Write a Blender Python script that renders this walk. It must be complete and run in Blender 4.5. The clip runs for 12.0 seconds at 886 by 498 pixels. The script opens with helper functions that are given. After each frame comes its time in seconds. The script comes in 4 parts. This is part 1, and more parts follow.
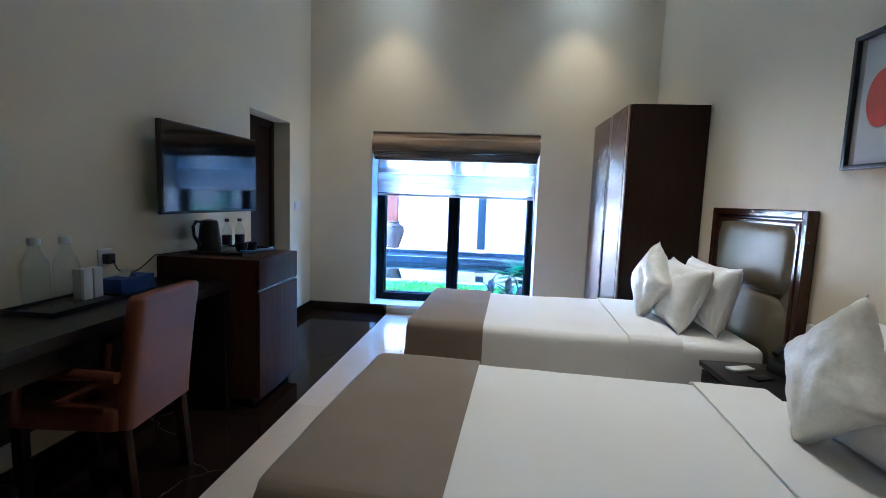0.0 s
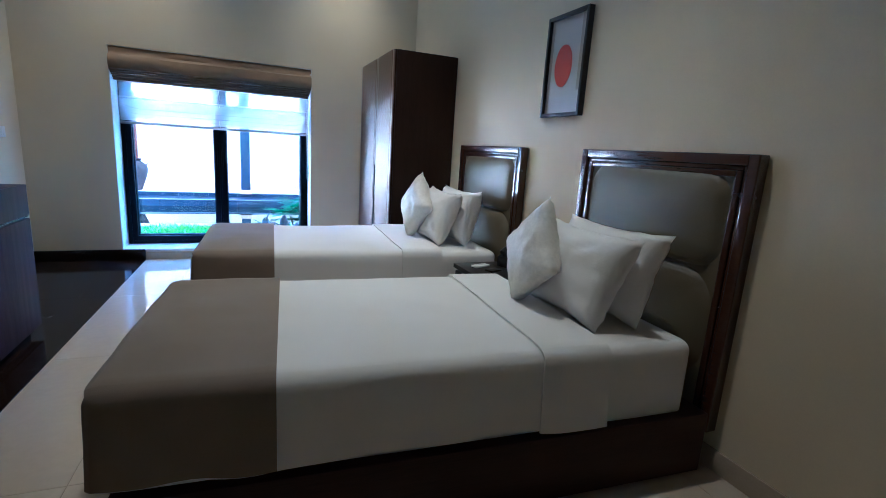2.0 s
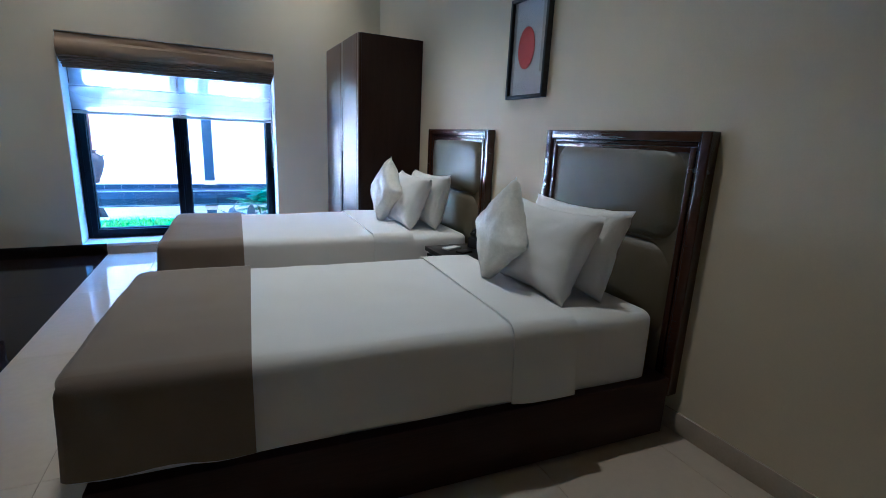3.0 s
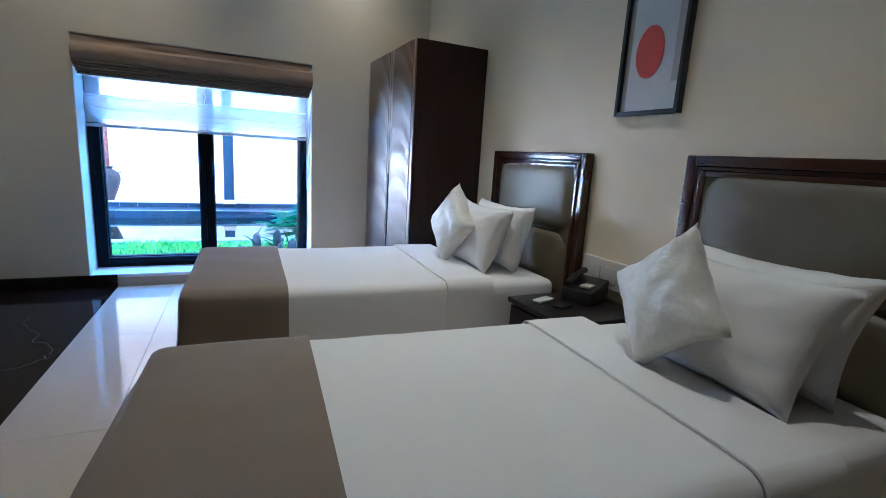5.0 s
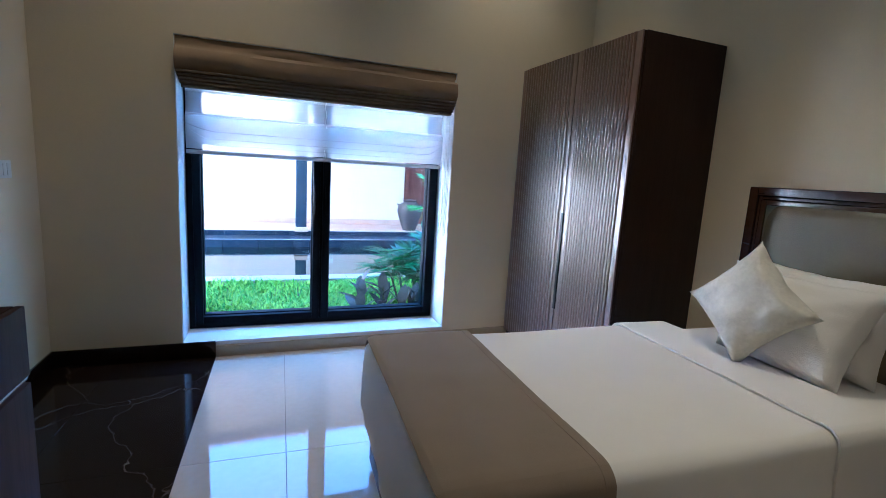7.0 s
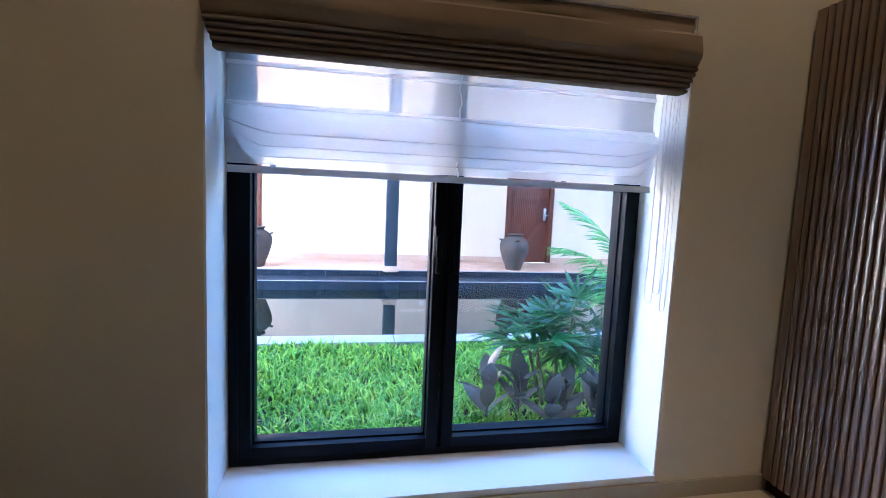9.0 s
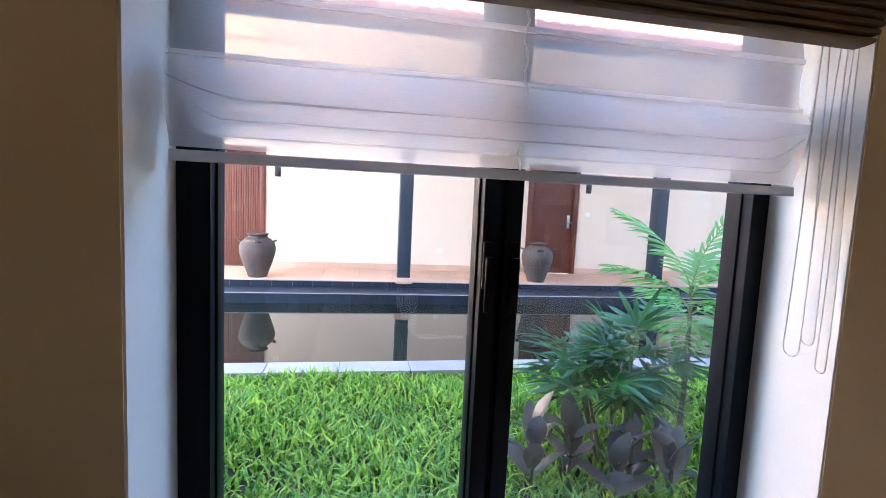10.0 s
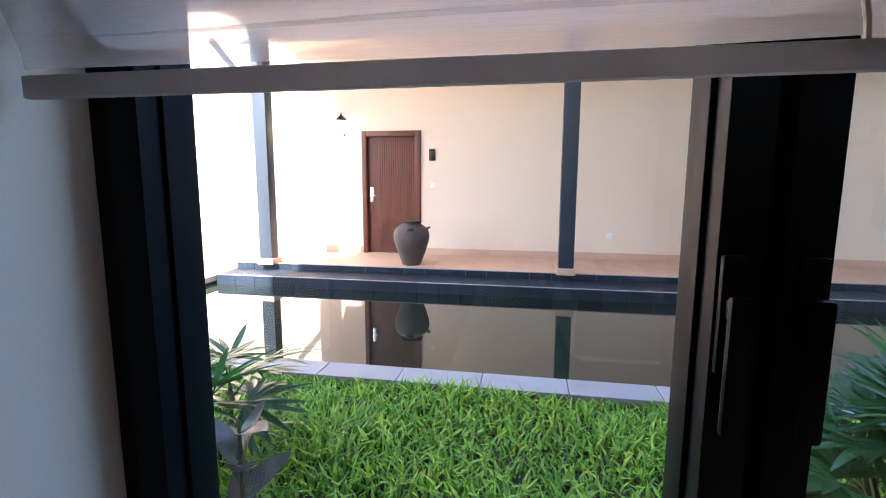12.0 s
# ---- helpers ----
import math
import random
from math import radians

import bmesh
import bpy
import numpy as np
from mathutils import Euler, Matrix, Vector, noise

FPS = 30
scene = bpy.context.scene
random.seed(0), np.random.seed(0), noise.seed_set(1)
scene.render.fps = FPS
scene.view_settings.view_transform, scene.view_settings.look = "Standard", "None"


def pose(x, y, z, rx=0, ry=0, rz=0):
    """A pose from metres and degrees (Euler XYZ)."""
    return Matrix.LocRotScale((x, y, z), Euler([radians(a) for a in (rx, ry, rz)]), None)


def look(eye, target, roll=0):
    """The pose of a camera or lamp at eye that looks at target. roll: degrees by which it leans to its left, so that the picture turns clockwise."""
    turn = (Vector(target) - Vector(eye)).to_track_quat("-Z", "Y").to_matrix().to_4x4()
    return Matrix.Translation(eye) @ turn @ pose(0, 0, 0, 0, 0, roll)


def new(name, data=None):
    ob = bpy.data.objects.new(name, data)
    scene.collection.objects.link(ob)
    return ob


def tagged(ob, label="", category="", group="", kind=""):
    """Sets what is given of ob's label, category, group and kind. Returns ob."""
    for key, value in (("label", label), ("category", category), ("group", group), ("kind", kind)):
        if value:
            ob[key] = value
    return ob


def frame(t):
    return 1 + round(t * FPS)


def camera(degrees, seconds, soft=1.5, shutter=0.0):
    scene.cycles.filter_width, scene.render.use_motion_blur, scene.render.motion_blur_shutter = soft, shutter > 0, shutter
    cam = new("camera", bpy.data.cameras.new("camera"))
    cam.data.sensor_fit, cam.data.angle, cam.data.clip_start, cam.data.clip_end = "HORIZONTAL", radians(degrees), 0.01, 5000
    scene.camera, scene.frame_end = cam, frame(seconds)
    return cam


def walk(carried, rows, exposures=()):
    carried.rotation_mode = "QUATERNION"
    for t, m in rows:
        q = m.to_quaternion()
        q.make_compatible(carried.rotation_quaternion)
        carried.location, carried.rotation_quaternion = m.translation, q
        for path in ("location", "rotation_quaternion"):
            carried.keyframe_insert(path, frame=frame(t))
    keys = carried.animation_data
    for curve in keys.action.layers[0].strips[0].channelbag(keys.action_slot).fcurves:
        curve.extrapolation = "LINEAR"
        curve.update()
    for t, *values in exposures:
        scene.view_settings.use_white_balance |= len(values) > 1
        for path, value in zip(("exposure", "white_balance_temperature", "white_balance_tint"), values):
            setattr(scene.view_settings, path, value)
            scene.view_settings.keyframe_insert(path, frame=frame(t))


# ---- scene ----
cam = camera(86.9, 12.0, soft=0.8)
PATH = [
    (0, (0.225, 0.756, 1.378), (0.04, 2.736, 1.161), 2.0),
    (0.5, (0.273, 0.685, 1.367), (0.44, 2.665, 1.141), 2.9),
    (1, (0.188, 0.598, 1.378), (0.693, 2.519, 1.138), 0.8),
    (1.5, (0.048, 0.489, 1.337), (0.729, 2.347, 1.043), 2.0),
    (2, (0.068, 0.446, 1.312), (0.842, 2.245, 0.904), 3.7),
    (2.5, (0.059, 0.395, 1.32), (0.922, 2.143, 0.873), 2.0),
    (2.7, (0.06, 0.381, 1.306), (0.933, 2.12, 0.842), 2.4),
    (4.5, (0.051, 0.965, 1.295), (0.916, 2.723, 0.892), 3.2),
    (5, (-0.046, 1.206, 1.297), (0.801, 2.978, 0.916), 3.5),
    (5.5, (-0.229, 1.459, 1.33), (0.587, 3.247, 0.959), 3.3),
    (6, (-0.386, 1.851, 1.328), (0.365, 3.669, 0.965), 3.4),
    (6.5, (-0.535, 2.254, 1.338), (0.203, 4.08, 0.989), 3.4),
    (7, (-0.593, 2.62, 1.347), (0.119, 4.462, 1.031), 3.4),
    (7.2, (-0.61, 2.775, 1.348), (0.063, 4.631, 1.03), 3.4),
    (9, (-0.612, 4.287, 1.311), (-0.221, 6.237, 1.103), 2.5),
    (9.5, (-0.604, 4.64, 1.295), (-0.253, 6.6, 1.116), 2.7),
    (10, (-0.611, 4.955, 1.303), (-0.26, 6.915, 1.118), 2.7),
    (10.5, (-0.549, 5.269, 1.294), (-0.362, 7.251, 1.104), 1.6),
    (11, (-0.503, 5.468, 1.3), (-0.484, 7.459, 1.115), 1.3),
    (11.5, (-0.489, 5.619, 1.281), (-0.572, 7.601, 1.028), 1.1),
    (12, (-0.468, 5.736, 1.281), (-0.815, 7.686, 1.006), 0.2),
]
walk(cam, [(t, look(eye, target, roll)) for t, eye, target, roll in PATH],
     exposures=[(0.0, 5.55, 3750, 3), (2.5, 5.32, 3600, 3), (5.5, 5.12, 3760, 3), (7.0, 4.68, 4100, 3), (9.0, 4.4, 4800, 8), (10.0, 4.08, 5900, 13), (11.0, 3.4, 6400, 15), (12.0, 3.16, 6200, 13)])

# ---- light ----
world = bpy.data.worlds.new("world")
scene.world = world
world.use_nodes = True
wn = world.node_tree.nodes
sky = wn.new("ShaderNodeTexSky")
sky.sky_type = "NISHITA"
sky.sun_disc = False
sky.sun_elevation, sky.sun_rotation = radians(50), radians(199)
world.node_tree.links.new(sky.outputs["Color"], wn["Background"].inputs["Color"])
wn["Background"].inputs["Strength"].default_value = 0.15
sun = new("sun", bpy.data.lights.new("sun", "SUN"))
sun.data.energy, sun.data.angle, sun.data.color = 5.0, radians(0.6), (1.0, 0.93, 0.82)
sun.matrix_world = look((0, 0, 12), (0.28, 0.8, 11))


def downlight_lamp(x, y, z, power, beam=74, blend=1.0, soft=0.05):
    lamp = new("downlight_beam", bpy.data.lights.new("downlight_beam", "SPOT"))
    lamp.data.energy, lamp.data.spot_size, lamp.data.spot_blend = power, radians(beam), blend
    lamp.data.color, lamp.data.shadow_soft_size = (1.0, 0.62, 0.29), soft
    lamp.matrix_world = pose(x, y, z)


DOWNLIGHTS = [(-0.86, 5.64), (1.12, 5.64)]
for lx, ly in DOWNLIGHTS:
    downlight_lamp(lx, ly, 3.77, 2.1, 80)
# two unseen downlights added as fill to brighten the beds
FILL_DOWNLIGHTS = [(0.7, 4.0), (0.7, 2.3)]
for (lx, ly), power in zip(FILL_DOWNLIGHTS, (4.3, 2.9)):
    downlight_lamp(lx, ly, 3.77, power, 84, 1.0, 0.05)

# ---- materials ----


def mat(name, color, rough=0.5, metal=0.0, vary=0.12, scale=6.0, fine=90.0, bump=0.08, coat=0.0, stretch=(1, 1, 1), tint=None,
        sheen=0.0, by_object=0.0, spec=0.5):
    """A surface with coarse and fine variation of colour, roughness and relief."""
    m = bpy.data.materials.new(name)
    m.use_nodes = True
    n, l = m.node_tree.nodes, m.node_tree.links
    b = n["Principled BSDF"]
    tc, mp = n.new("ShaderNodeTexCoord"), n.new("ShaderNodeMapping")
    mp.inputs["Scale"].default_value = stretch
    l.new(tc.outputs["Object"], mp.inputs["Vector"])
    a, f = n.new("ShaderNodeTexNoise"), n.new("ShaderNodeTexNoise")
    a.inputs["Scale"].default_value, a.inputs["Detail"].default_value = scale, 5
    f.inputs["Scale"].default_value, f.inputs["Detail"].default_value = fine, 3
    l.new(mp.outputs["Vector"], a.inputs["Vector"])
    l.new(mp.outputs["Vector"], f.inputs["Vector"])
    mix = n.new("ShaderNodeMix")
    mix.data_type = "RGBA"
    c = Vector(color)
    other = Vector(tint) if tint else c * (1 - 2 * vary)
    mix.inputs["A"].default_value = (*c, 1)
    mix.inputs["B"].default_value = (*other, 1)
    add = n.new("ShaderNodeMath")
    add.operation = "MULTIPLY"
    l.new(a.outputs["Fac"], add.inputs[0])
    l.new(f.outputs["Fac"], add.inputs[1])
    ramp = n.new("ShaderNodeMapRange")
    ramp.inputs["From Min"].default_value, ramp.inputs["From Max"].default_value = 0.12, 0.42
    l.new(add.outputs[0], ramp.inputs["Value"])
    l.new(ramp.outputs["Result"], mix.inputs["Factor"])
    out = mix.outputs["Result"]
    if by_object:
        info, hsv, mr = n.new("ShaderNodeObjectInfo"), n.new("ShaderNodeHueSaturation"), n.new("ShaderNodeMapRange")
        mr.inputs["To Min"].default_value, mr.inputs["To Max"].default_value = 1 - by_object, 1 + by_object
        l.new(info.outputs["Random"], mr.inputs["Value"])
        l.new(mr.outputs["Result"], hsv.inputs["Value"])
        l.new(out, hsv.inputs["Color"])
        out = hsv.outputs["Color"]
    l.new(out, b.inputs["Base Color"])
    rr = n.new("ShaderNodeMapRange")
    rr.inputs["To Min"].default_value, rr.inputs["To Max"].default_value = max(0.02, rough * 0.85), min(1, rough * 1.15)
    l.new(a.outputs["Fac"], rr.inputs["Value"])
    l.new(rr.outputs["Result"], b.inputs["Roughness"])
    b.inputs["Metallic"].default_value, b.inputs["Coat Weight"].default_value = metal, coat
    b.inputs["Sheen Weight"].default_value = sheen
    b.inputs["Specular IOR Level"].default_value = spec
    if bump:
        bp = n.new("ShaderNodeBump")
        bp.inputs["Strength"].default_value, bp.inputs["Distance"].default_value = bump, 0.01
        l.new(add.outputs[0], bp.inputs["Height"])
        l.new(bp.outputs["Normal"], b.inputs["Normal"])
    return m


def veined(name, color, vein, rough, width=0.02):
    """Polished stone with thin branching veins."""
    m = mat(name, color, rough, vary=0.22, scale=2.5, fine=30, bump=0.0, by_object=0.12, spec=0.18)
    n, l = m.node_tree.nodes, m.node_tree.links
    b = n["Principled BSDF"]
    old = b.inputs["Base Color"].links[0].from_socket
    tc, wob = n.new("ShaderNodeTexCoord"), n.new("ShaderNodeTexNoise")
    wob.inputs["Scale"].default_value, wob.inputs["Detail"].default_value = 2.2, 6
    geo = n.new("ShaderNodeNewGeometry")
    l.new(geo.outputs["Position"], wob.inputs["Vector"])
    sc = n.new("ShaderNodeVectorMath")
    sc.operation = "MULTIPLY_ADD"
    sc.inputs[1].default_value = (0.55, 0.55, 0.55)
    l.new(wob.outputs["Color"], sc.inputs[0])
    l.new(geo.outputs["Position"], sc.inputs[2])
    v = n.new("ShaderNodeTexVoronoi")
    v.feature = "DISTANCE_TO_EDGE"
    v.inputs["Scale"].default_value = 1.5
    l.new(sc.outputs["Vector"], v.inputs["Vector"])
    mr = n.new("ShaderNodeMapRange")
    mr.inputs["From Min"].default_value, mr.inputs["From Max"].default_value = 0.0, width
    mr.inputs["To Min"].default_value, mr.inputs["To Max"].default_value = 1.0, 0.0
    l.new(v.outputs["Distance"], mr.inputs["Value"])
    fade = n.new("ShaderNodeMath")
    fade.operation = "MULTIPLY"
    l.new(mr.outputs["Result"], fade.inputs[0])
    l.new(wob.outputs["Fac"], fade.inputs[1])
    mx = n.new("ShaderNodeMix")
    mx.data_type = "RGBA"
    l.new(fade.outputs[0], mx.inputs["Factor"])
    l.new(old, mx.inputs["A"])
    mx.inputs["B"].default_value = (*vein, 1)
    l.new(mx.outputs["Result"], b.inputs["Base Color"])
    return m


def wood(name, dark, light, rough, coat=0.3, axis=2, spec=0.5):
    """Stained wood with grain along one axis."""
    st = [7.0, 7.0, 7.0]
    st[axis] = 0.5
    return mat(name, dark, rough, scale=3.0, fine=26, bump=0.0, spec=spec, coat=coat, stretch=st, tint=light)


def clear_glass(name, tint=(1, 1, 1), base=0.04, edge=0.75):
    """Thin clear glass whose mirror share grows towards grazing angles."""
    m = bpy.data.materials.new(name)
    m.use_nodes = True
    n, l = m.node_tree.nodes, m.node_tree.links
    n.remove(n["Principled BSDF"])
    t, g, mix, lw, pw, ma = (n.new("ShaderNode" + k) for k in ("BsdfTransparent", "BsdfGlossy", "MixShader", "LayerWeight", "Math", "Math"))
    t.inputs["Color"].default_value = (*tint, 1)
    g.inputs["Roughness"].default_value = 0.01
    lw.inputs["Blend"].default_value = 0.5
    pw.operation, ma.operation = "POWER", "MULTIPLY_ADD"
    pw.inputs[1].default_value = 4.0
    ma.inputs[1].default_value, ma.inputs[2].default_value = edge, base
    l.new(lw.outputs["Facing"], pw.inputs[0])
    l.new(pw.outputs[0], ma.inputs[0])
    l.new(ma.outputs[0], mix.inputs["Fac"])
    l.new(t.outputs[0], mix.inputs[1])
    l.new(g.outputs[0], mix.inputs[2])
    l.new(mix.outputs[0], n["Material Output"].inputs["Surface"])
    return m


def sheer_cloth(name, clear):
    """Thin woven cloth: part of the light goes straight through, part is scattered."""
    m = bpy.data.materials.new(name)
    m.use_nodes = True
    n, l = m.node_tree.nodes, m.node_tree.links
    n.remove(n["Principled BSDF"])
    t, tr, d, m1, m2, w, tc = (n.new("ShaderNode" + k) for k in ("BsdfTransparent", "BsdfTranslucent", "BsdfDiffuse", "MixShader", "MixShader", "TexNoise", "TexCoord"))
    mp = n.new("ShaderNodeMapping")
    mp.inputs["Scale"].default_value = (5, 5, 260)
    w.inputs["Scale"].default_value = 5
    l.new(tc.outputs["Object"], mp.inputs["Vector"])
    l.new(mp.outputs["Vector"], w.inputs["Vector"])
    mr = n.new("ShaderNodeMapRange")
    mr.inputs["To Min"].default_value, mr.inputs["To Max"].default_value = clear - 0.06, clear + 0.06
    l.new(w.outputs["Fac"], mr.inputs["Value"])
    tr.inputs["Color"].default_value = d.inputs["Color"].default_value = (0.9, 0.86, 0.84, 1)
    m1.inputs["Fac"].default_value = 0.45
    l.new(tr.outputs[0], m1.inputs[1])
    l.new(d.outputs[0], m1.inputs[2])
    l.new(mr.outputs["Result"], m2.inputs["Fac"])
    l.new(m1.outputs[0], m2.inputs[1])
    l.new(t.outputs[0], m2.inputs[2])
    l.new(m2.outputs[0], n["Material Output"].inputs["Surface"])
    return m


def glowing(name, color, strength):
    m = bpy.data.materials.new(name)
    m.use_nodes = True
    b = m.node_tree.nodes["Principled BSDF"]
    b.inputs["Base Color"].default_value = (0.8, 0.8, 0.8, 1)
    b.inputs["Emission Color"].default_value, b.inputs["Emission Strength"].default_value = (*color, 1), strength
    return m


def let_light_through(m, share, color):
    """Adds light that shines through thin leaves."""
    n, l = m.node_tree.nodes, m.node_tree.links
    tr, mix = n.new("ShaderNodeBsdfTranslucent"), n.new("ShaderNodeMixShader")
    tr.inputs["Color"].default_value = (*color, 1)
    mix.inputs["Fac"].default_value = share
    l.new(n["Principled BSDF"].outputs[0], mix.inputs[1])
    l.new(tr.outputs[0], mix.inputs[2])
    l.new(mix.outputs[0], n["Material Output"].inputs["Surface"])
    return m


def leafy(name, color, tint, rough=0.4):
    m = mat(name, color, rough, tint=tint, scale=9, fine=40, bump=0.06, by_object=0.25)
    return let_light_through(m, 0.3, [min(1, 1.6 * c) for c in tint])


WALL = mat("wall_paint", (0.74, 0.64, 0.44), 0.7, vary=0.025, scale=1.2, fine=160, bump=0.05)
CEIL = mat("ceiling_paint", (0.85, 0.83, 0.78), 0.8, vary=0.02, scale=1.5, fine=140, bump=0.04)
REVEAL = mat("white_reveal_paint", (0.8, 0.78, 0.74), 0.6, vary=0.02, scale=2, fine=120, bump=0.04)
CREAM_TILE = mat("polished_cream_tile", (0.6, 0.51, 0.385), 0.045, vary=0.035, scale=3.5, fine=25, bump=0.0, by_object=0.03, spec=0.6)
DARK_TILE = veined("dark_brown_marble", (0.018, 0.011, 0.008), (0.17, 0.135, 0.1), 0.1, 0.005)
GROUT = mat("grout", (0.3, 0.25, 0.19), 0.8, vary=0.1)
SKIRT_D = mat("dark_skirting_tile", (0.016, 0.011, 0.009), 0.12, vary=0.2)
SKIRT_C = mat("cream_skirting_tile", (0.5, 0.43, 0.32), 0.12, vary=0.05)
WOOD = wood("dark_walnut", (0.024, 0.0105, 0.005), (0.013, 0.0054, 0.0027), 0.42, 0.0, spec=0.22)
WOOD_Y = wood("dark_walnut_along", (0.034, 0.0125, 0.006), (0.018, 0.006, 0.003), 0.42, 0.0, axis=1, spec=0.22)
WOOD_X = wood("dark_walnut_across", (0.034, 0.0125, 0.006), (0.018, 0.006, 0.003), 0.42, 0.0, axis=0, spec=0.22)
POLISHED = wood("polished_mahogany", (0.05, 0.019, 0.0085), (0.038, 0.0145, 0.0065), 0.26, 0.3, axis=1)
RIBWOOD = wood("ribbed_walnut", (0.13, 0.052, 0.02), (0.08, 0.03, 0.011), 0.34, 1.0, spec=1.0)
lacquer = RIBWOOD.node_tree.nodes["Principled BSDF"]
lacquer.inputs["Coat IOR"].default_value, lacquer.inputs["Coat Roughness"].default_value = 1.9, 0.3
CABWOOD = wood("cabinet_veneer", (0.06, 0.027, 0.017), (0.035, 0.015, 0.009), 0.5, 0.0, spec=0.1)
BLACKWOOD = mat("black_stained_wood", (0.012, 0.009, 0.008), 0.35, vary=0.2, stretch=(6, 0.6, 6), scale=4)
LINEN = mat("white_bed_linen", (0.82, 0.80, 0.765), 0.85, vary=0.02, scale=4, fine=260, bump=0.12, sheen=0.2)
PILLOWCASE = mat("white_pillowcase", (0.84, 0.82, 0.79), 0.85, vary=0.02, scale=12, fine=240, bump=0.25, sheen=0.2)
SATIN = mat("ivory_crushed_satin", (0.76, 0.74, 0.66), 0.4, vary=0.08, scale=14, fine=60, bump=0.22, sheen=0.3)
TAUPE = mat("taupe_runner_cloth", (0.235, 0.185, 0.132), 0.95, vary=0.06, scale=6, fine=320, bump=0.15, sheen=0.25)
LEATHER = mat("olive_grey_leather", (0.155, 0.13, 0.074), 0.42, vary=0.07, scale=5, fine=180, bump=0.12)
TAN = mat("tan_leather", (0.2, 0.066, 0.029), 0.42, vary=0.1, scale=5, fine=150, bump=0.15)
ALU = mat("black_powder_coated_aluminium", (0.004, 0.006, 0.010), 0.5, vary=0.08, fine=200, bump=0.02, spec=0.1)
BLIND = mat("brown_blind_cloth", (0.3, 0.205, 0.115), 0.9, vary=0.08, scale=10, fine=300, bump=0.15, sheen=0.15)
# the same brown cloth, its colour darkened for the shade among the pleats
BLIND_SHADED = mat("brown_blind_cloth_shaded", (0.2, 0.14, 0.09), 0.9, vary=0.1, scale=10, fine=300, bump=0.15)
BARCLOTH = let_light_through(mat("greyish_bar_cloth", (0.66, 0.64, 0.63), 0.9, vary=0.05, fine=300), 0.35, (0.7, 0.68, 0.68))
SHEER = sheer_cloth("white_sheer", 0.58)
SHEER_F = sheer_cloth("white_sheer_folded", 0.5)
SHEER_D = sheer_cloth("white_sheer_gathered", 0.3)
GLASS = clear_glass("window_glass", base=0.03)
BOTTLE = clear_glass("bottle_glass", (0.93, 0.96, 0.95), 0.05)
PLASTIC_K = mat("black_plastic", (0.012, 0.012, 0.013), 0.3, vary=0.1, bump=0.02)
PLASTIC_W = mat("white_plastic", (0.75, 0.74, 0.71), 0.35, vary=0.03, bump=0.02)
PANELGREY = mat("beige_panel_plastic", (0.58, 0.54, 0.47), 0.4, vary=0.04, bump=0.02)
SCREEN = mat("tv_screen", (0.006, 0.007, 0.009), 0.06, vary=0.05, bump=0.0)
CHROME = mat("brushed_steel", (0.6, 0.6, 0.6), 0.25, metal=1.0, vary=0.05)
PAPER = mat("art_paper", (0.62, 0.62, 0.63), 0.7, vary=0.03, scale=8)
REDPAINT = mat("vermilion_paint", (0.62, 0.045, 0.03), 0.6, vary=0.12, scale=16, fine=80)
# grey that stands for the shadow round the picture's raised paper
ART_SHADE = mat("grey_mount_shadow", (0.42, 0.39, 0.36), 0.7, vary=0.06)
PURPLE = mat("purple_label", (0.055, 0.02, 0.07), 0.5)
BLUE = mat("blue_card", (0.03, 0.07, 0.28), 0.5, vary=0.06)
LAMPGLOW = glowing("lamp_glow", (1, 0.85, 0.62), 5)
# outside
PLASTER = mat("cream_plaster", (0.72, 0.6, 0.49), 0.8, vary=0.03, scale=1.0, fine=60, bump=0.08)
DOORWOOD = wood("reddish_door_wood", (0.12, 0.028, 0.014), (0.075, 0.016, 0.008), 0.4, 0.1)
STEEL = mat("blue_grey_painted_steel", (0.02, 0.032, 0.052), 0.5, vary=0.1)
PALESTEEL = mat("pale_blue_painted_steel", (0.16, 0.27, 0.38), 0.5, vary=0.08)
PINKSTONE = mat("pink_sandstone", (0.55, 0.36, 0.26), 0.6, vary=0.08, scale=4, fine=50, bump=0.15, by_object=0.08)
SLATE = mat("dark_blue_slate", (0.014, 0.022, 0.038), 0.6, spec=0.25, vary=0.15, scale=8, fine=60, bump=0.15, by_object=0.25)
GREYSTONE = mat("grey_coping_stone", (0.3, 0.3, 0.32), 0.6, vary=0.08, scale=5, bump=0.2, by_object=0.08)
SOIL = mat("dark_soil", (0.035, 0.028, 0.018), 0.95, vary=0.25, scale=12, bump=0.6)
PAVE = mat("pale_paving", (0.55, 0.47, 0.38), 0.8, vary=0.08, scale=2)
GRASS = mat("lawn_grass", (0.12, 0.34, 0.03), 0.5, tint=(0.22, 0.46, 0.06), scale=5, fine=30, bump=0.0)
let_light_through(GRASS, 0.4, (0.28, 0.6, 0.06))


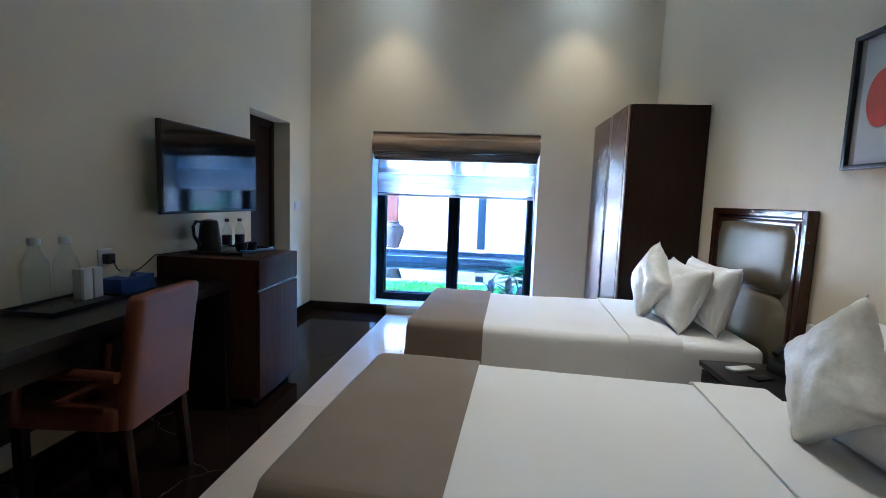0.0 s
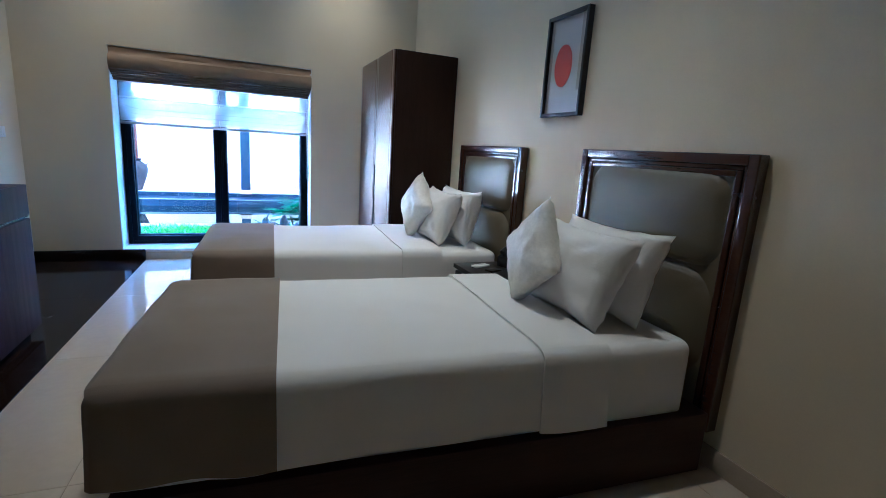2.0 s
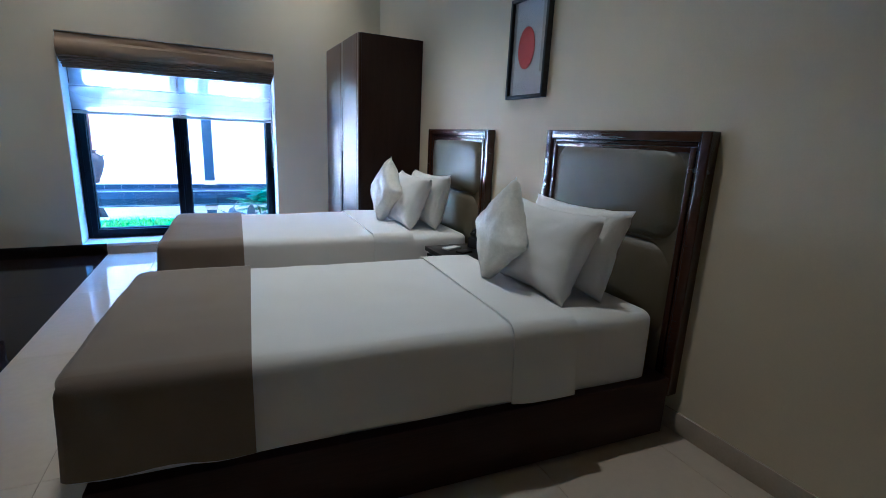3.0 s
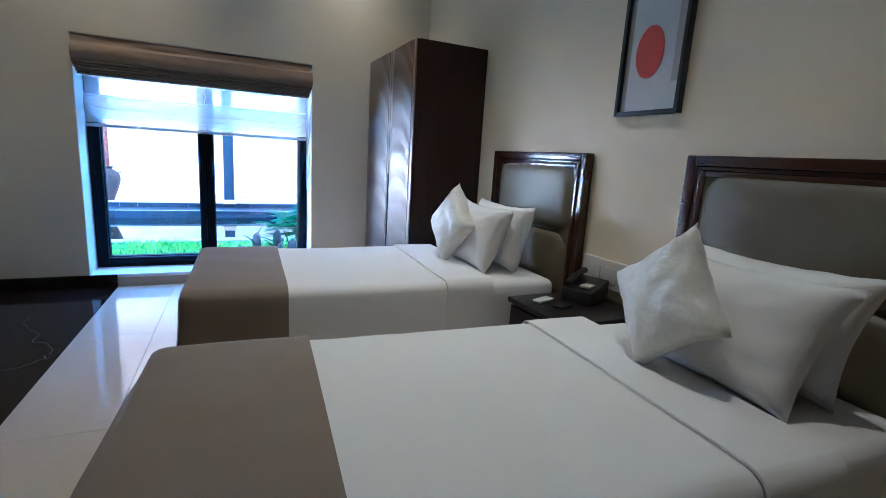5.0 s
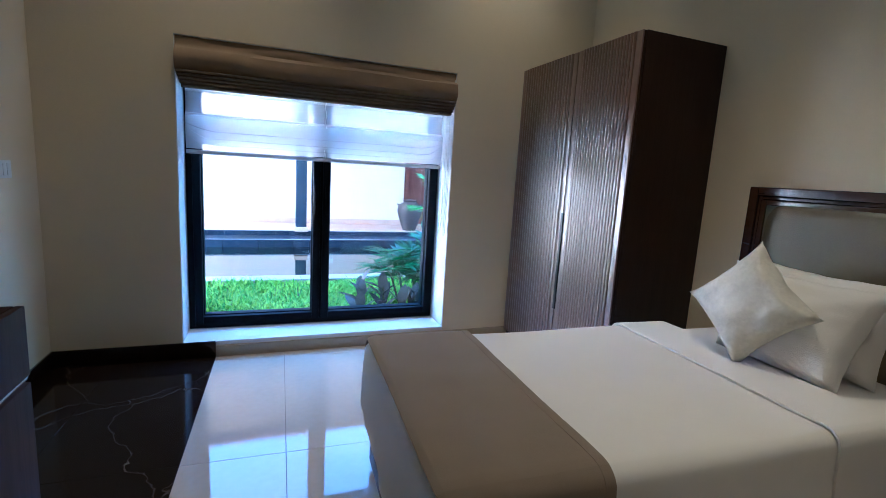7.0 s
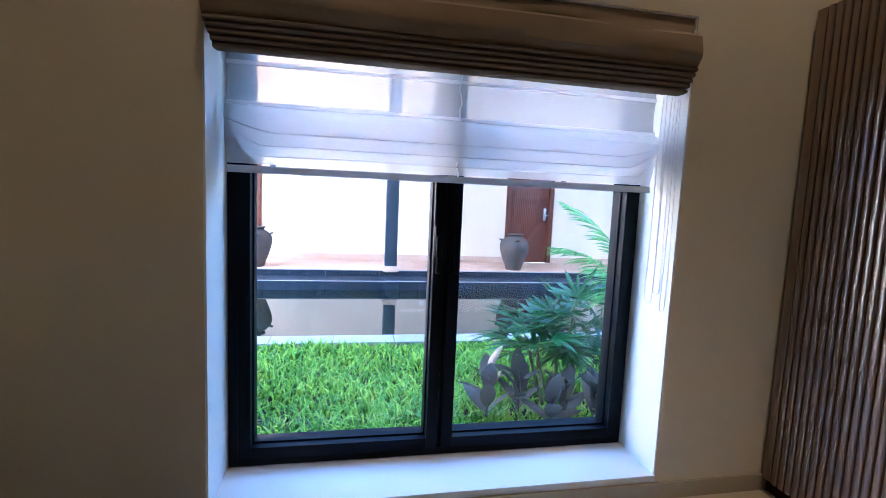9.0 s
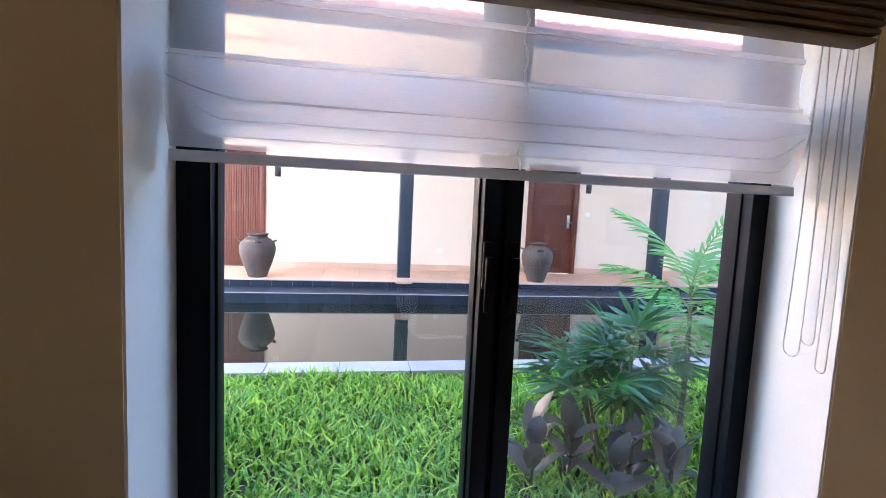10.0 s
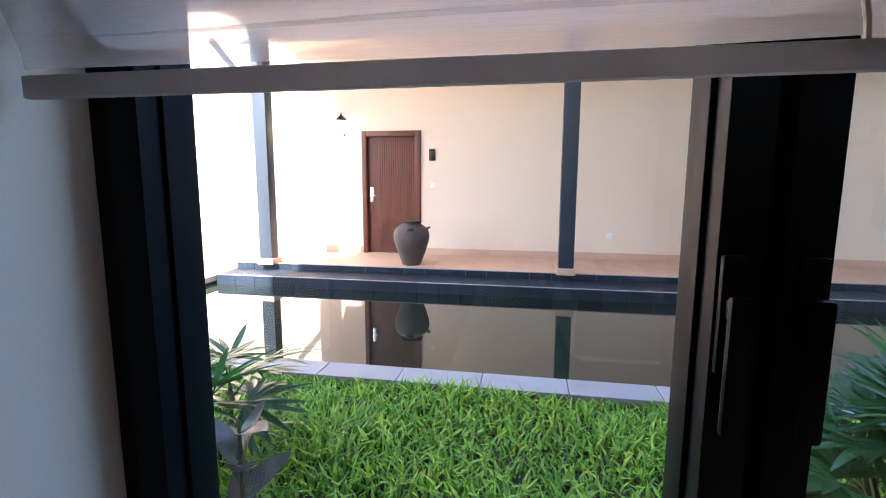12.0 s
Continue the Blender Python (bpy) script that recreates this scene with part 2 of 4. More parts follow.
def vary_blades(m):
    """Each blade its own shade of green."""
    n, l = m.node_tree.nodes, m.node_tree.links
    geo, hsv, v, h = n.new("ShaderNodeNewGeometry"), n.new("ShaderNodeHueSaturation"), n.new("ShaderNodeMapRange"), n.new("ShaderNodeMapRange")
    v.inputs["To Min"].default_value, v.inputs["To Max"].default_value = 0.55, 1.5
    h.inputs["To Min"].default_value, h.inputs["To Max"].default_value = 0.515, 0.455
    for r in (v, h):
        l.new(geo.outputs["Random Per Island"], r.inputs["Value"])
    b = n["Principled BSDF"]
    l.new(b.inputs["Base Color"].links[0].from_socket, hsv.inputs["Color"])
    l.new(v.outputs["Result"], hsv.inputs["Value"])
    l.new(h.outputs["Result"], hsv.inputs["Hue"])
    l.new(hsv.outputs["Color"], b.inputs["Base Color"])
    t = n["Translucent BSDF"]
    l.new(hsv.outputs["Color"], t.inputs["Color"])


vary_blades(GRASS)
PALM = leafy("palm_leaf", (0.014, 0.062, 0.016), (0.032, 0.11, 0.028), 0.3)
ARECA = leafy("young_palm_leaf", (0.08, 0.24, 0.05), (0.14, 0.33, 0.08))
FICUS = leafy("rubber_plant_leaf", (0.05, 0.07, 0.068), (0.12, 0.11, 0.115), 0.2)
STEMS = mat("green_brown_stem", (0.09, 0.1, 0.04), 0.7, vary=0.2, scale=20)
CLAY = mat("weathered_clay", (0.034, 0.034, 0.038), 0.7, tint=(0.095, 0.058, 0.042), scale=5, fine=40, bump=0.3)
TERRACOTTA = mat("terracotta_roof_tile", (0.22, 0.075, 0.045), 0.8, vary=0.15, scale=5, bump=0.2, by_object=0.15)
WATER = mat("dark_pond_water", (0.012, 0.018, 0.012), 0.02, vary=0.1, scale=2, fine=10, bump=0.006, spec=0.9)
FACADE = mat("neighbour_plaster", (0.5, 0.44, 0.36), 0.85, vary=0.06, scale=0.6)

# ---- building tools ----


def box(bm, x0, x1, y0, y1, z0, z1, bevel=0.0, seg=2):
    made = bmesh.ops.create_cube(bm, size=1.0)["verts"]
    for v in made:
        v.co = Vector(((x0 + x1) / 2 + v.co.x * (x1 - x0), (y0 + y1) / 2 + v.co.y * (y1 - y0), (z0 + z1) / 2 + v.co.z * (z1 - z0)))
    if bevel:
        edges = list({e for v in made for e in v.link_edges})
        bmesh.ops.bevel(bm, geom=edges, offset=bevel, segments=seg, affect="EDGES", profile=0.6)
    return bm


def boxed(*spans, bevel=0.0, seg=2):
    bm = bmesh.new()
    for s in spans:
        box(bm, *s, bevel=bevel, seg=seg)
    return bm


def lathe(profile, n=24, at=(0, 0, 0)):
    bm = bmesh.new()
    rings = []
    for r, z in profile:
        rings.append([bm.verts.new((at[0] + r * math.cos(2 * math.pi * k / n), at[1] + r * math.sin(2 * math.pi * k / n), at[2] + z)) for k in range(n)])
    for a, b in zip(rings, rings[1:]):
        for k in range(n):
            bm.faces.new((a[k], a[(k + 1) % n], b[(k + 1) % n], b[k]))
    bm.faces.new(rings[0][::-1])
    bm.faces.new(rings[-1])
    return bm


def tube(bm, pts, r, n=6, r1=None):
    pts = [Vector(p) for p in pts]
    rings = []
    for i, p in enumerate(pts):
        d = (pts[min(i + 1, len(pts) - 1)] - pts[max(i - 1, 0)]).normalized()
        u = d.orthogonal().normalized()
        w = d.cross(u)
        rad = r if r1 is None else r + (r1 - r) * i / (len(pts) - 1)
        rings.append([bm.verts.new(p + rad * (math.cos(2 * math.pi * k / n) * u + math.sin(2 * math.pi * k / n) * w)) for k in range(n)])
    for a, b in zip(rings, rings[1:]):
        best = min(range(n), key=lambda s: (a[0].co - b[s].co).length)
        for k in range(n):
            bm.faces.new((a[k], a[(k + 1) % n], b[(k + 1 + best) % n], b[(k + best) % n]))
    bm.faces.new(rings[0][::-1])
    bm.faces.new(rings[-1])
    return bm


def to_mesh(name, bm, material, sharp=38):
    bmesh.ops.recalc_face_normals(bm, faces=bm.faces[:])
    for f in bm.faces:
        f.smooth = True
    for e in bm.edges:
        if len(e.link_faces) == 2 and e.calc_face_angle(0) > radians(sharp):
            e.smooth = False
    me = bpy.data.meshes.new(name)
    bm.to_mesh(me)
    bm.free()
    me.materials.append(material)
    return me


def part(name, bm, material, parent, label="", sharp=38):
    ob = new(name, to_mesh(name, bm, material, sharp))
    ob.parent = parent
    if label:
        ob["label"] = label
    return ob


def piece(name, me, parent, at=(0, 0, 0), turn=(0, 0, 0)):
    ob = new(name, me)
    ob.parent = parent
    ob.location, ob.rotation_euler = at, turn
    return ob


def thing(name, at, label, category, group="", turn=0.0):
    ob = new(name)
    ob.empty_display_size = 0.1
    ob.matrix_world = pose(*at, 0, 0, turn)
    return tagged(ob, label, category, group)


def solo(name, bm, material, label, category, at=(0, 0, 0), turn=(0, 0, 0), group="", kind="", sharp=38):
    ob = new(name, to_mesh(name, bm, material, sharp))
    ob.matrix_world = pose(*at, *turn)
    return tagged(ob, label, category, group, kind)


def structure(name, bm, material, label, category):
    return solo(name, bm, material, label, category, kind="structure")


def profile_sheet(points, x0, x1, nx, wave=0.0, seed=0.0):
    """A strip of cloth: a profile in y and z carried along x, with slight unevenness."""
    bm = bmesh.new()
    rows = []
    for i in range(nx + 1):
        x = x0 + (x1 - x0) * i / nx
        rows.append([bm.verts.new((x, y + wave * noise.noise((x * 2.3, j * 0.7, seed)), z + wave * 0.8 * noise.noise((x * 1.7, j * 0.6, seed + 9)))) for j, (y, z) in enumerate(points)])
    for a, b in zip(rows, rows[1:]):
        for j in range(len(points) - 1):
            bm.faces.new((a[j], b[j], b[j + 1], a[j + 1]))
    return bm


def thicken(bm, t):
    bmesh.ops.recalc_face_normals(bm, faces=bm.faces[:])
    bmesh.ops.solidify(bm, geom=bm.faces[:], thickness=t)
    return bm

# ---- the room ----
XW, XE, YN, YS, ZC = -1.843, 1.965, 6.06, -2.6, 3.8
WX0, WX1, WZ0, WZ1 = -1.117, 0.77, 0.112, 2.104
DY0, DY1, DZ = 4.68, 5.50, 2.092

wall_north = structure("wall_north", boxed((XW - 0.4, WX0, YN, YN + 0.425, 0, ZC + 0.2), (WX1, XE + 0.3, YN, YN + 0.425, 0, ZC + 0.2),
    (WX0, WX1, YN, YN + 0.425, WZ1, ZC + 0.2), (WX0, WX1, YN, YN + 0.425, 0, WZ0 - 0.03)), WALL, "cream painted wall with a deep window opening", "wall")
wall_west = structure("wall_west", boxed((XW - 0.4, XW, YS, DY0, 0, ZC), (XW - 0.4, XW, DY1, YN, 0, ZC), (XW - 0.4, XW, DY0, DY1, DZ, ZC)), WALL,
    "cream painted wall with a deep doorway", "wall")
structure("wall_east", boxed((XE, XE + 0.3, YS, YN, 0, ZC)), WALL, "plain cream painted wall behind the beds", "wall")
structure("wall_south", boxed((XW - 0.4, XE + 0.3, YS - 0.3, YS, 0, ZC)), WALL, "plain cream painted wall", "wall")
structure("ceiling", boxed((XW, XE, YS, YN, ZC, ZC + 0.2)), CEIL, "plain white painted ceiling", "ceiling")
# white lining of the window opening
lining = thing("window_lining", (0, 0, 0), "white painted reveal of the window", "trim")
lining["kind"] = "structure"
for nm, span in (("side_lining", (WX0, WX0 + 0.006, YN + 0.004, YN + 0.4, WZ0, WZ1)), ("side_lining", (WX1 - 0.006, WX1, YN + 0.004, YN + 0.4, WZ0, WZ1)),
                 ("head_lining", (WX0 + 0.006, WX1 - 0.006, YN + 0.004, YN + 0.4, WZ1 - 0.006, WZ1))):
    part(nm, boxed(span), REVEAL, lining)
structure("window_sill", boxed((WX0, WX1, YN - 0.004, YN + 0.425, WZ0 - 0.03, WZ0), bevel=0.004), REVEAL, "low white painted window sill", "sill")
# skirting
structure("baseboard_dark", boxed((XW, -0.912, YN - 0.012, YN, 0, 0.112), (XW, XW + 0.012, DY1, YN - 0.012, 0, 0.112), (XW, XW + 0.012, YS, DY0, 0, 0.112), bevel=0.002), SKIRT_D,
    "black polished tile skirting", "baseboard")
structure("baseboard_cream", boxed((-0.912, XE, YN - 0.012, YN, 0, 0.078), (XE - 0.012, XE, YS, YN - 0.012, 0, 0.1), bevel=0.002), SKIRT_C,
    "cream polished tile skirting", "baseboard")

# door in the deep opening
door_1 = thing("door_1", (XW - 0.2, DY0, 0), "closed dark brown wooden door deep in a doorway", "door")
door_1["kind"] = "structure"
part("door_leaf", boxed((-0.04, 0, 0.06, DY1 - DY0 - 0.06, 0.005, DZ - 0.06), bevel=0.003), WOOD, door_1)
part("door_jamb", boxed((-0.08, 0.03, 0, 0.06, 0, DZ), (-0.08, 0.03, DY1 - DY0 - 0.06, DY1 - DY0, 0, DZ), (-0.08, 0.03, 0.06, DY1 - DY0 - 0.06, DZ - 0.06, DZ), bevel=0.003), WOOD, door_1)
dh = boxed((0.0, 0.012, 0.10, 0.14, 0.93, 1.13), (0.012, 0.05, 0.113, 0.127, 1.02, 1.034), (0.04, 0.054, 0.113, 0.23, 1.018, 1.036), bevel=0.002)
part("door_handle", dh, CHROME, door_1, "brushed steel lever handle")

# ---- window ----
FY = 6.345
window_1 = thing("window_1", (0, FY, 0), "black aluminium two-leaf casement window over a low sill", "window")
window_1["kind"] = "structure"
IX0, IX1 = WX0 + 0.008, WX1 - 0.008
MID = -0.182
part("window_frame", boxed((IX0, IX0 + 0.038, 0, 0.125, WZ0 + 0.002, WZ1 - 0.008), (IX1 - 0.022, IX1, 0, 0.125, WZ0 + 0.002, WZ1 - 0.008), (IX0 + 0.038, IX1 - 0.022, 0, 0.125, WZ0 + 0.002, WZ0 + 0.036),
    (IX0 + 0.038, IX1 - 0.022, 0, 0.125, WZ1 - 0.055, WZ1 - 0.008), (MID - 0.03, MID + 0.03, 0.02, 0.125, WZ0 + 0.036, WZ1 - 0.055), bevel=0.003), ALU, window_1)
for sx0, sx1 in ((IX0 + 0.04, MID - 0.010), (MID + 0.010, IX1 - 0.024)):
    a, b, z0, z1, w = sx0, sx1, WZ0 + 0.038, WZ1 - 0.057, 0.052
    sash = part("sash", boxed((a, a + w, -0.012, 0.098, z0, z1), (b - w, b, -0.012, 0.098, z0, z1), (a + w, b - w, -0.012, 0.098, z0, z0 + w), (a + w, b - w, -0.012, 0.098, z1 - w, z1),
        (a + w, a + w + 0.008, 0.03, 0.098, z0 + w, z1 - w), (b - w - 0.008, b - w, 0.03, 0.098, z0 + w, z1 - w), (a + w, b - w, 0.03, 0.098, z0 + w, z0 + w + 0.008), bevel=0.003), ALU, window_1)
    pane = part("pane", boxed((a + w - 0.004, b - w + 0.004, 0.084, 0.090, z0 + w - 0.004, z1 - w + 0.004)), GLASS, sash, "clear glass pane")
    pane.visible_shadow = False
    hx = b - w / 2 - 0.008 if b < 0 else a + w / 2 + 0.004
    lever = boxed((hx - 0.015, hx + 0.015, -0.024, -0.012, 1.055, 1.20), (hx - 0.010, hx + 0.010, -0.034, -0.024, 1.125, 1.15), bevel=0.005)
    box(lever, hx - 0.011, hx + 0.013, -0.045, -0.032, 0.985, 1.155, bevel=0.006)
    part("window_handle", lever, ALU, sash, "black lever handle")

# roman blind, half drawn up
blind = thing("roman_blind", ((WX0 + WX1) / 2, YN, 0), "brown cloth roman blind gathered at the window top", "blind")
bw = (WX1 - WX0) / 2 - 0.006
part("headrail", boxed((-bw, bw, 0.012, 0.06, 2.03, 2.092), bevel=0.004), BLIND_SHADED, blind)
drop = [(0.014, 2.096), (0.010, 2.075), (0.008, 2.05), (0.004, 2.036), (-0.014, 2.026), (-0.034, 2.010), (-0.046, 1.985), (-0.050, 1.955), (-0.046, 1.925), (-0.030, 1.902), (-0.006, 1.892), (0.014, 1.890)]
part("top_fold", thicken(profile_sheet(drop, -bw, bw, 110, 0.013, 3.0), 0.003), BLIND, blind)
# gathered pleats, with their shade put into the darker cloth colour
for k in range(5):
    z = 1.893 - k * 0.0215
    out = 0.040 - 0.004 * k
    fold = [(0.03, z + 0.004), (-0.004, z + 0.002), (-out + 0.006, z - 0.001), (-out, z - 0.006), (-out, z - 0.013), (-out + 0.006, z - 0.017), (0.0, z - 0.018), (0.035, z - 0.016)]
    part("pleat", thicken(profile_sheet(fold, -bw + 0.004 + 0.007 * k, bw - 0.004 - 0.007 * k, 60, 0.003, 11.0 + k), 0.002), BLIND_SHADED, blind)
part("bracket", boxed((bw - 0.012, bw + 0.002, -0.004, 0.03, 2.005, 2.05), bevel=0.003), PLASTIC_W, blind, "white plastic bracket")

# sheer roman blind behind it
sheer = thing("sheer_blind", ((WX0 + WX1) / 2, 6.255, 0), "white sheer roman blind hanging half down", "blind")
sw = (WX1 - WX0) / 2 - 0.03
part("sheer_panel", profile_sheet([(0.0, 2.06), (0.003, 1.95), (0.006, 1.86), (-0.004, 1.80), (0.004, 1.74), (0.0, 1.68), (-0.01, 1.645)], -sw, sw, 40, 0.006, 21.0), SHEER, sheer)
part("front_fold", profile_sheet([(-0.01, 1.645), (-0.035, 1.635), (-0.05, 1.60), (-0.045, 1.55), (-0.03, 1.49), (-0.018, 1.44), (-0.012, 1.418)], -sw, sw, 40, 0.010, 25.0), SHEER_F, sheer)
for k, zb in enumerate((1.535, 1.487, 1.448)):
    inset = 0.075 - 0.022 * k
    layer = profile_sheet([(-0.004, 1.640), (0.010 + 0.012 * k, 1.60), (0.016 + 0.012 * k, zb + 0.03), (0.010 + 0.012 * k, zb + 0.006), (0.004 + 0.012 * k, zb), (-0.002 + 0.012 * k, zb + 0.006), (-0.004, zb + 0.07)], -sw + 0.01, sw - 0.01, 48, 0.007, 31.0 + k)
    for v in layer.verts:
        side = max(0.0, abs(v.co.x) - (sw - 0.01 - 2.4 * inset)) / (2.4 * inset)
        v.co.z += (1.62 - v.co.z) * 0.55 * side ** 1.5 if v.co.z < 1.6 else 0.0
    part("inner_fold", layer, SHEER_F, sheer)
    # extra thin strip that draws the shaded line at the fold's lower edge
    hem = profile_sheet([(-0.056 + 0.012 * k, zb + 0.0045), (-0.057 + 0.012 * k, zb + 0.002), (-0.056 + 0.012 * k, zb)], -sw + 0.01, sw - 0.01, 60, 0.006, 51.0 + k)
    for v in hem.verts:
        side = max(0.0, abs(v.co.x) - (sw - 0.01 - 2.4 * inset)) / (2.4 * inset)
        v.co.z += (1.62 - v.co.z) * 0.55 * side ** 1.5
    part("fold_shade_line", hem, SHEER, sheer)
part("bottom_bar", boxed((-sw, sw, -0.02, -0.006, 1.384, 1.412), bevel=0.003), BARCLOTH, sheer, "white cloth-covered bottom bar")
for zb, yb in ((1.80, -0.006), (1.648, -0.014)):
    part("rod_pocket", boxed((-sw, sw, yb - 0.005, yb + 0.005, zb - 0.008, zb + 0.008), bevel=0.003), SHEER_D, sheer)
cordbm = bmesh.new()
tube(cordbm, [(-0.0 + 0.006 * math.sin(k * 1.7), -0.012 - 0.03 * math.exp(-((k - 9) / 4) ** 2), 1.85 - 0.028 * k) for k in range(17)], 0.0035, 5)
part("lift_cord", cordbm, LINEN, sheer)

# cords at the side of the opening
for k, (dy, zlow) in enumerate(((0.035, 0.86), (0.075, 0.93), (0.12, 0.88))):
    cb = bmesh.new()
    gap, pts = 0.016 + 0.006 * k, []
    for i in range(31):
        u = i / 30
        if u < 0.4:
            y, z = -gap * (u / 0.4) ** 0.5, 2.0 - (2.0 - zlow - gap) * u / 0.4
        elif u > 0.6:
            y, z = gap * ((1 - u) / 0.4) ** 0.5, 2.0 - (2.0 - zlow - gap) * (1 - u) / 0.4
        else:
            a = math.pi * (u - 0.4) / 0.2
            y, z = -gap * math.cos(a), zlow + gap - gap * math.sin(a)
        pts.append((WX1 - 0.022 - 0.006 * k + 0.004 * math.sin(6 * z + k), YN + dy + y + 0.006 * math.sin(5 * z + 2 * k), z))
    tube(cb, pts, 0.0022, 5)
    solo("blind_cord", cb, PLASTIC_W, "thin white looped blind cord beside the window", "cord", group="blind cords")

# ---- downlights ----
# the window-wall pair, then fittings for the two added fill lamps
for lx, ly in DOWNLIGHTS + FILL_DOWNLIGHTS:
    d = thing("downlight", (lx, ly, ZC), "small round recessed ceiling downlight, switched on", "lamp", "ceiling downlights")
    part("trim_ring", lathe([(0.055, 0.0), (0.055, -0.006), (0.043, -0.008), (0.040, -0.002)], 28), PLASTIC_W, d)
    part("bulb", lathe([(0.001, -0.001), (0.038, -0.001), (0.038, -0.0035), (0.001, -0.0035)], 24), LAMPGLOW, d, "glowing warm bulb")

# ---- beds ----


def rounded(x0, x1, y0, y1, z0, z1, r, step=0.05, keep=None, wob=0.0, seed=0.0, breaks=(), flare=0.0):
    """An open-bottomed block with round edges: fine grid faces pressed onto the rounded shape."""
    bm = bmesh.new()

    def ticks(a, b):
        n = max(2, round((b - a) / step))
        t = {round(a + (b - a) * i / n, 5) for i in range(n + 1)}
        for k in (0.1, 0.3, 0.6, 1.0):
            t |= {round(a + k * r, 5), round(b - k * r, 5)}
        return sorted(t)
    xs = sorted(set(ticks(x0, x1)) | set(breaks))
    ys, zs = ticks(y0, y1), [z for z in ticks(z0, z1 + r) if z <= z1 - r] + [z1 - r * k for k in (0.6, 0.3, 0.1)] + [z1]
    zs = sorted(set(round(z, 5) for z in zs))
    index = {}

    def vert(x, y, z):
        key = (x, y, z)
        if key not in index:
            c = Vector((min(max(x, x0 + r), x1 - r), min(max(y, y0 + r), y1 - r), min(z, z1 - r)))
            p = Vector((x, y, z))
            d = p - c
            if d.length > 1e-6:
                p = c + d.normalized() * min(r, d.length) if d.length > r else p
                m = max(abs(d.x), abs(d.y), abs(d.z))
                if m > 1e-6 and d.length > 1e-6:
                    p = c + d.normalized() * m
            if wob:
                nrm = d.normalized() if d.length > 1e-6 else Vector((0, 0, 1))
                p += nrm * wob * (noise.noise((x * 2.1 + seed, y * 2.1, z * 2.3)) + 0.4 * noise.noise((x * 6 + seed, y * 6, z * 5)))
            if flare and z < z1 - r:
                low = ((z1 - r - z) / (z1 - r - z0)) ** 1.6
                out = Vector((min(0.0, x - x0 - r) if x < x0 + r else 0.0, (y > y1 - r) * 1.0 - (y < y0 + r) * 1.0, 0))
                out.x = -1.0 if out.x < 0 else 0.0
                fold = noise.noise((x * 5 + seed, y * 5, 3.3))
                p += out * flare * low * (0.6 + 1.1 * fold)
                p.z += 0.45 * flare * low * noise.noise((x * 2.6, y * 2.6, seed + 7))
            index[key] = bm.verts.new(p)
        return index[key]

    def patch(grid):
        for i in range(len(grid) - 1):
            for j in range(len(grid[0]) - 1):
                q = (grid[i][j], grid[i + 1][j], grid[i + 1][j + 1], grid[i][j + 1])
                mid = [sum(v[k] for v in q) / 4 for k in range(3)]
                if keep and not keep(*mid):
                    continue
                bm.faces.new([vert(*v) for v in q])
    patch([[(x, y, z1) for y in ys] for x in xs])
    for y in (y0, y1):
        patch([[(x, y, z) for z in zs] for x in xs])
    for x in (x0, x1):
        patch([[(x, y, z) for z in zs] for y in ys])
    return bm


def pillow(w, h, t, n=22, seed=0.0, pinch=0.12, crease=0.016, folds=0.009, taper=0.0):
    """A stuffed pillow standing in the x (thickness), y (width), z (height) directions, base at z = 0."""
    bm = bmesh.new()
    sides = []
    for s in (1, -1):
        rows = []
        for i in range(n + 1):
            row = []
            for j in range(n + 1):
                u, v = 2 * i / n - 1, 2 * j / n - 1
                full = max(0.0, (1 - u ** 6) * (1 - v ** 6)) ** 0.6 * (0.62 + 0.38 * (1 - u * u) * (1 - v * v))
                cu, cv = u * (1 - pinch * (1 - v * v) ** 1.0 * 0.55 * abs(u) ** 3), v * (1 - pinch * (1 - u * u) * 0.55 * abs(v) ** 3)
                wr = crease * noise.noise((u * 2.2 + seed, v * 2.2, s)) + 0.5 * crease * noise.noise((u * 6 + seed, v * 6, s * 3))
                for du, dv in ((u - v, 1 - abs(u + v) / 2), (u + v, 1 - abs(u - v) / 2)):
                    wr += folds * math.sin(17 * du + 9 * noise.noise((u + seed, v, s))) * (1 - dv) ** 1.5 * max(0, 1 - abs(du))
                edge = full ** 0.5
                row.append((s * (full * t / 2 + wr * edge), cu * (1 - taper * (1 - cv) / 2) * w / 2, h / 2 + cv * h / 2 + 0.3 * wr))
            rows.append(row)
        sides.append(rows)
    vs = {}

    def vert(s, i, j):
        rim = i in (0, n) or j in (0, n)
        key = (0 if rim else s, i, j)
        if key not in vs:
            vs[key] = bm.verts.new(sides[s][i][j])
        return vs[key]
    for s in (0, 1):
        for i in range(n):
            for j in range(n):
                bm.faces.new((vert(s, i, j), vert(s, i + 1, j), vert(s, i + 1, j + 1), vert(s, i, j + 1)))
    return bm


BX1, BW = 1.81, 1.06   # head end and width of a made bed
BTOP = 0.632


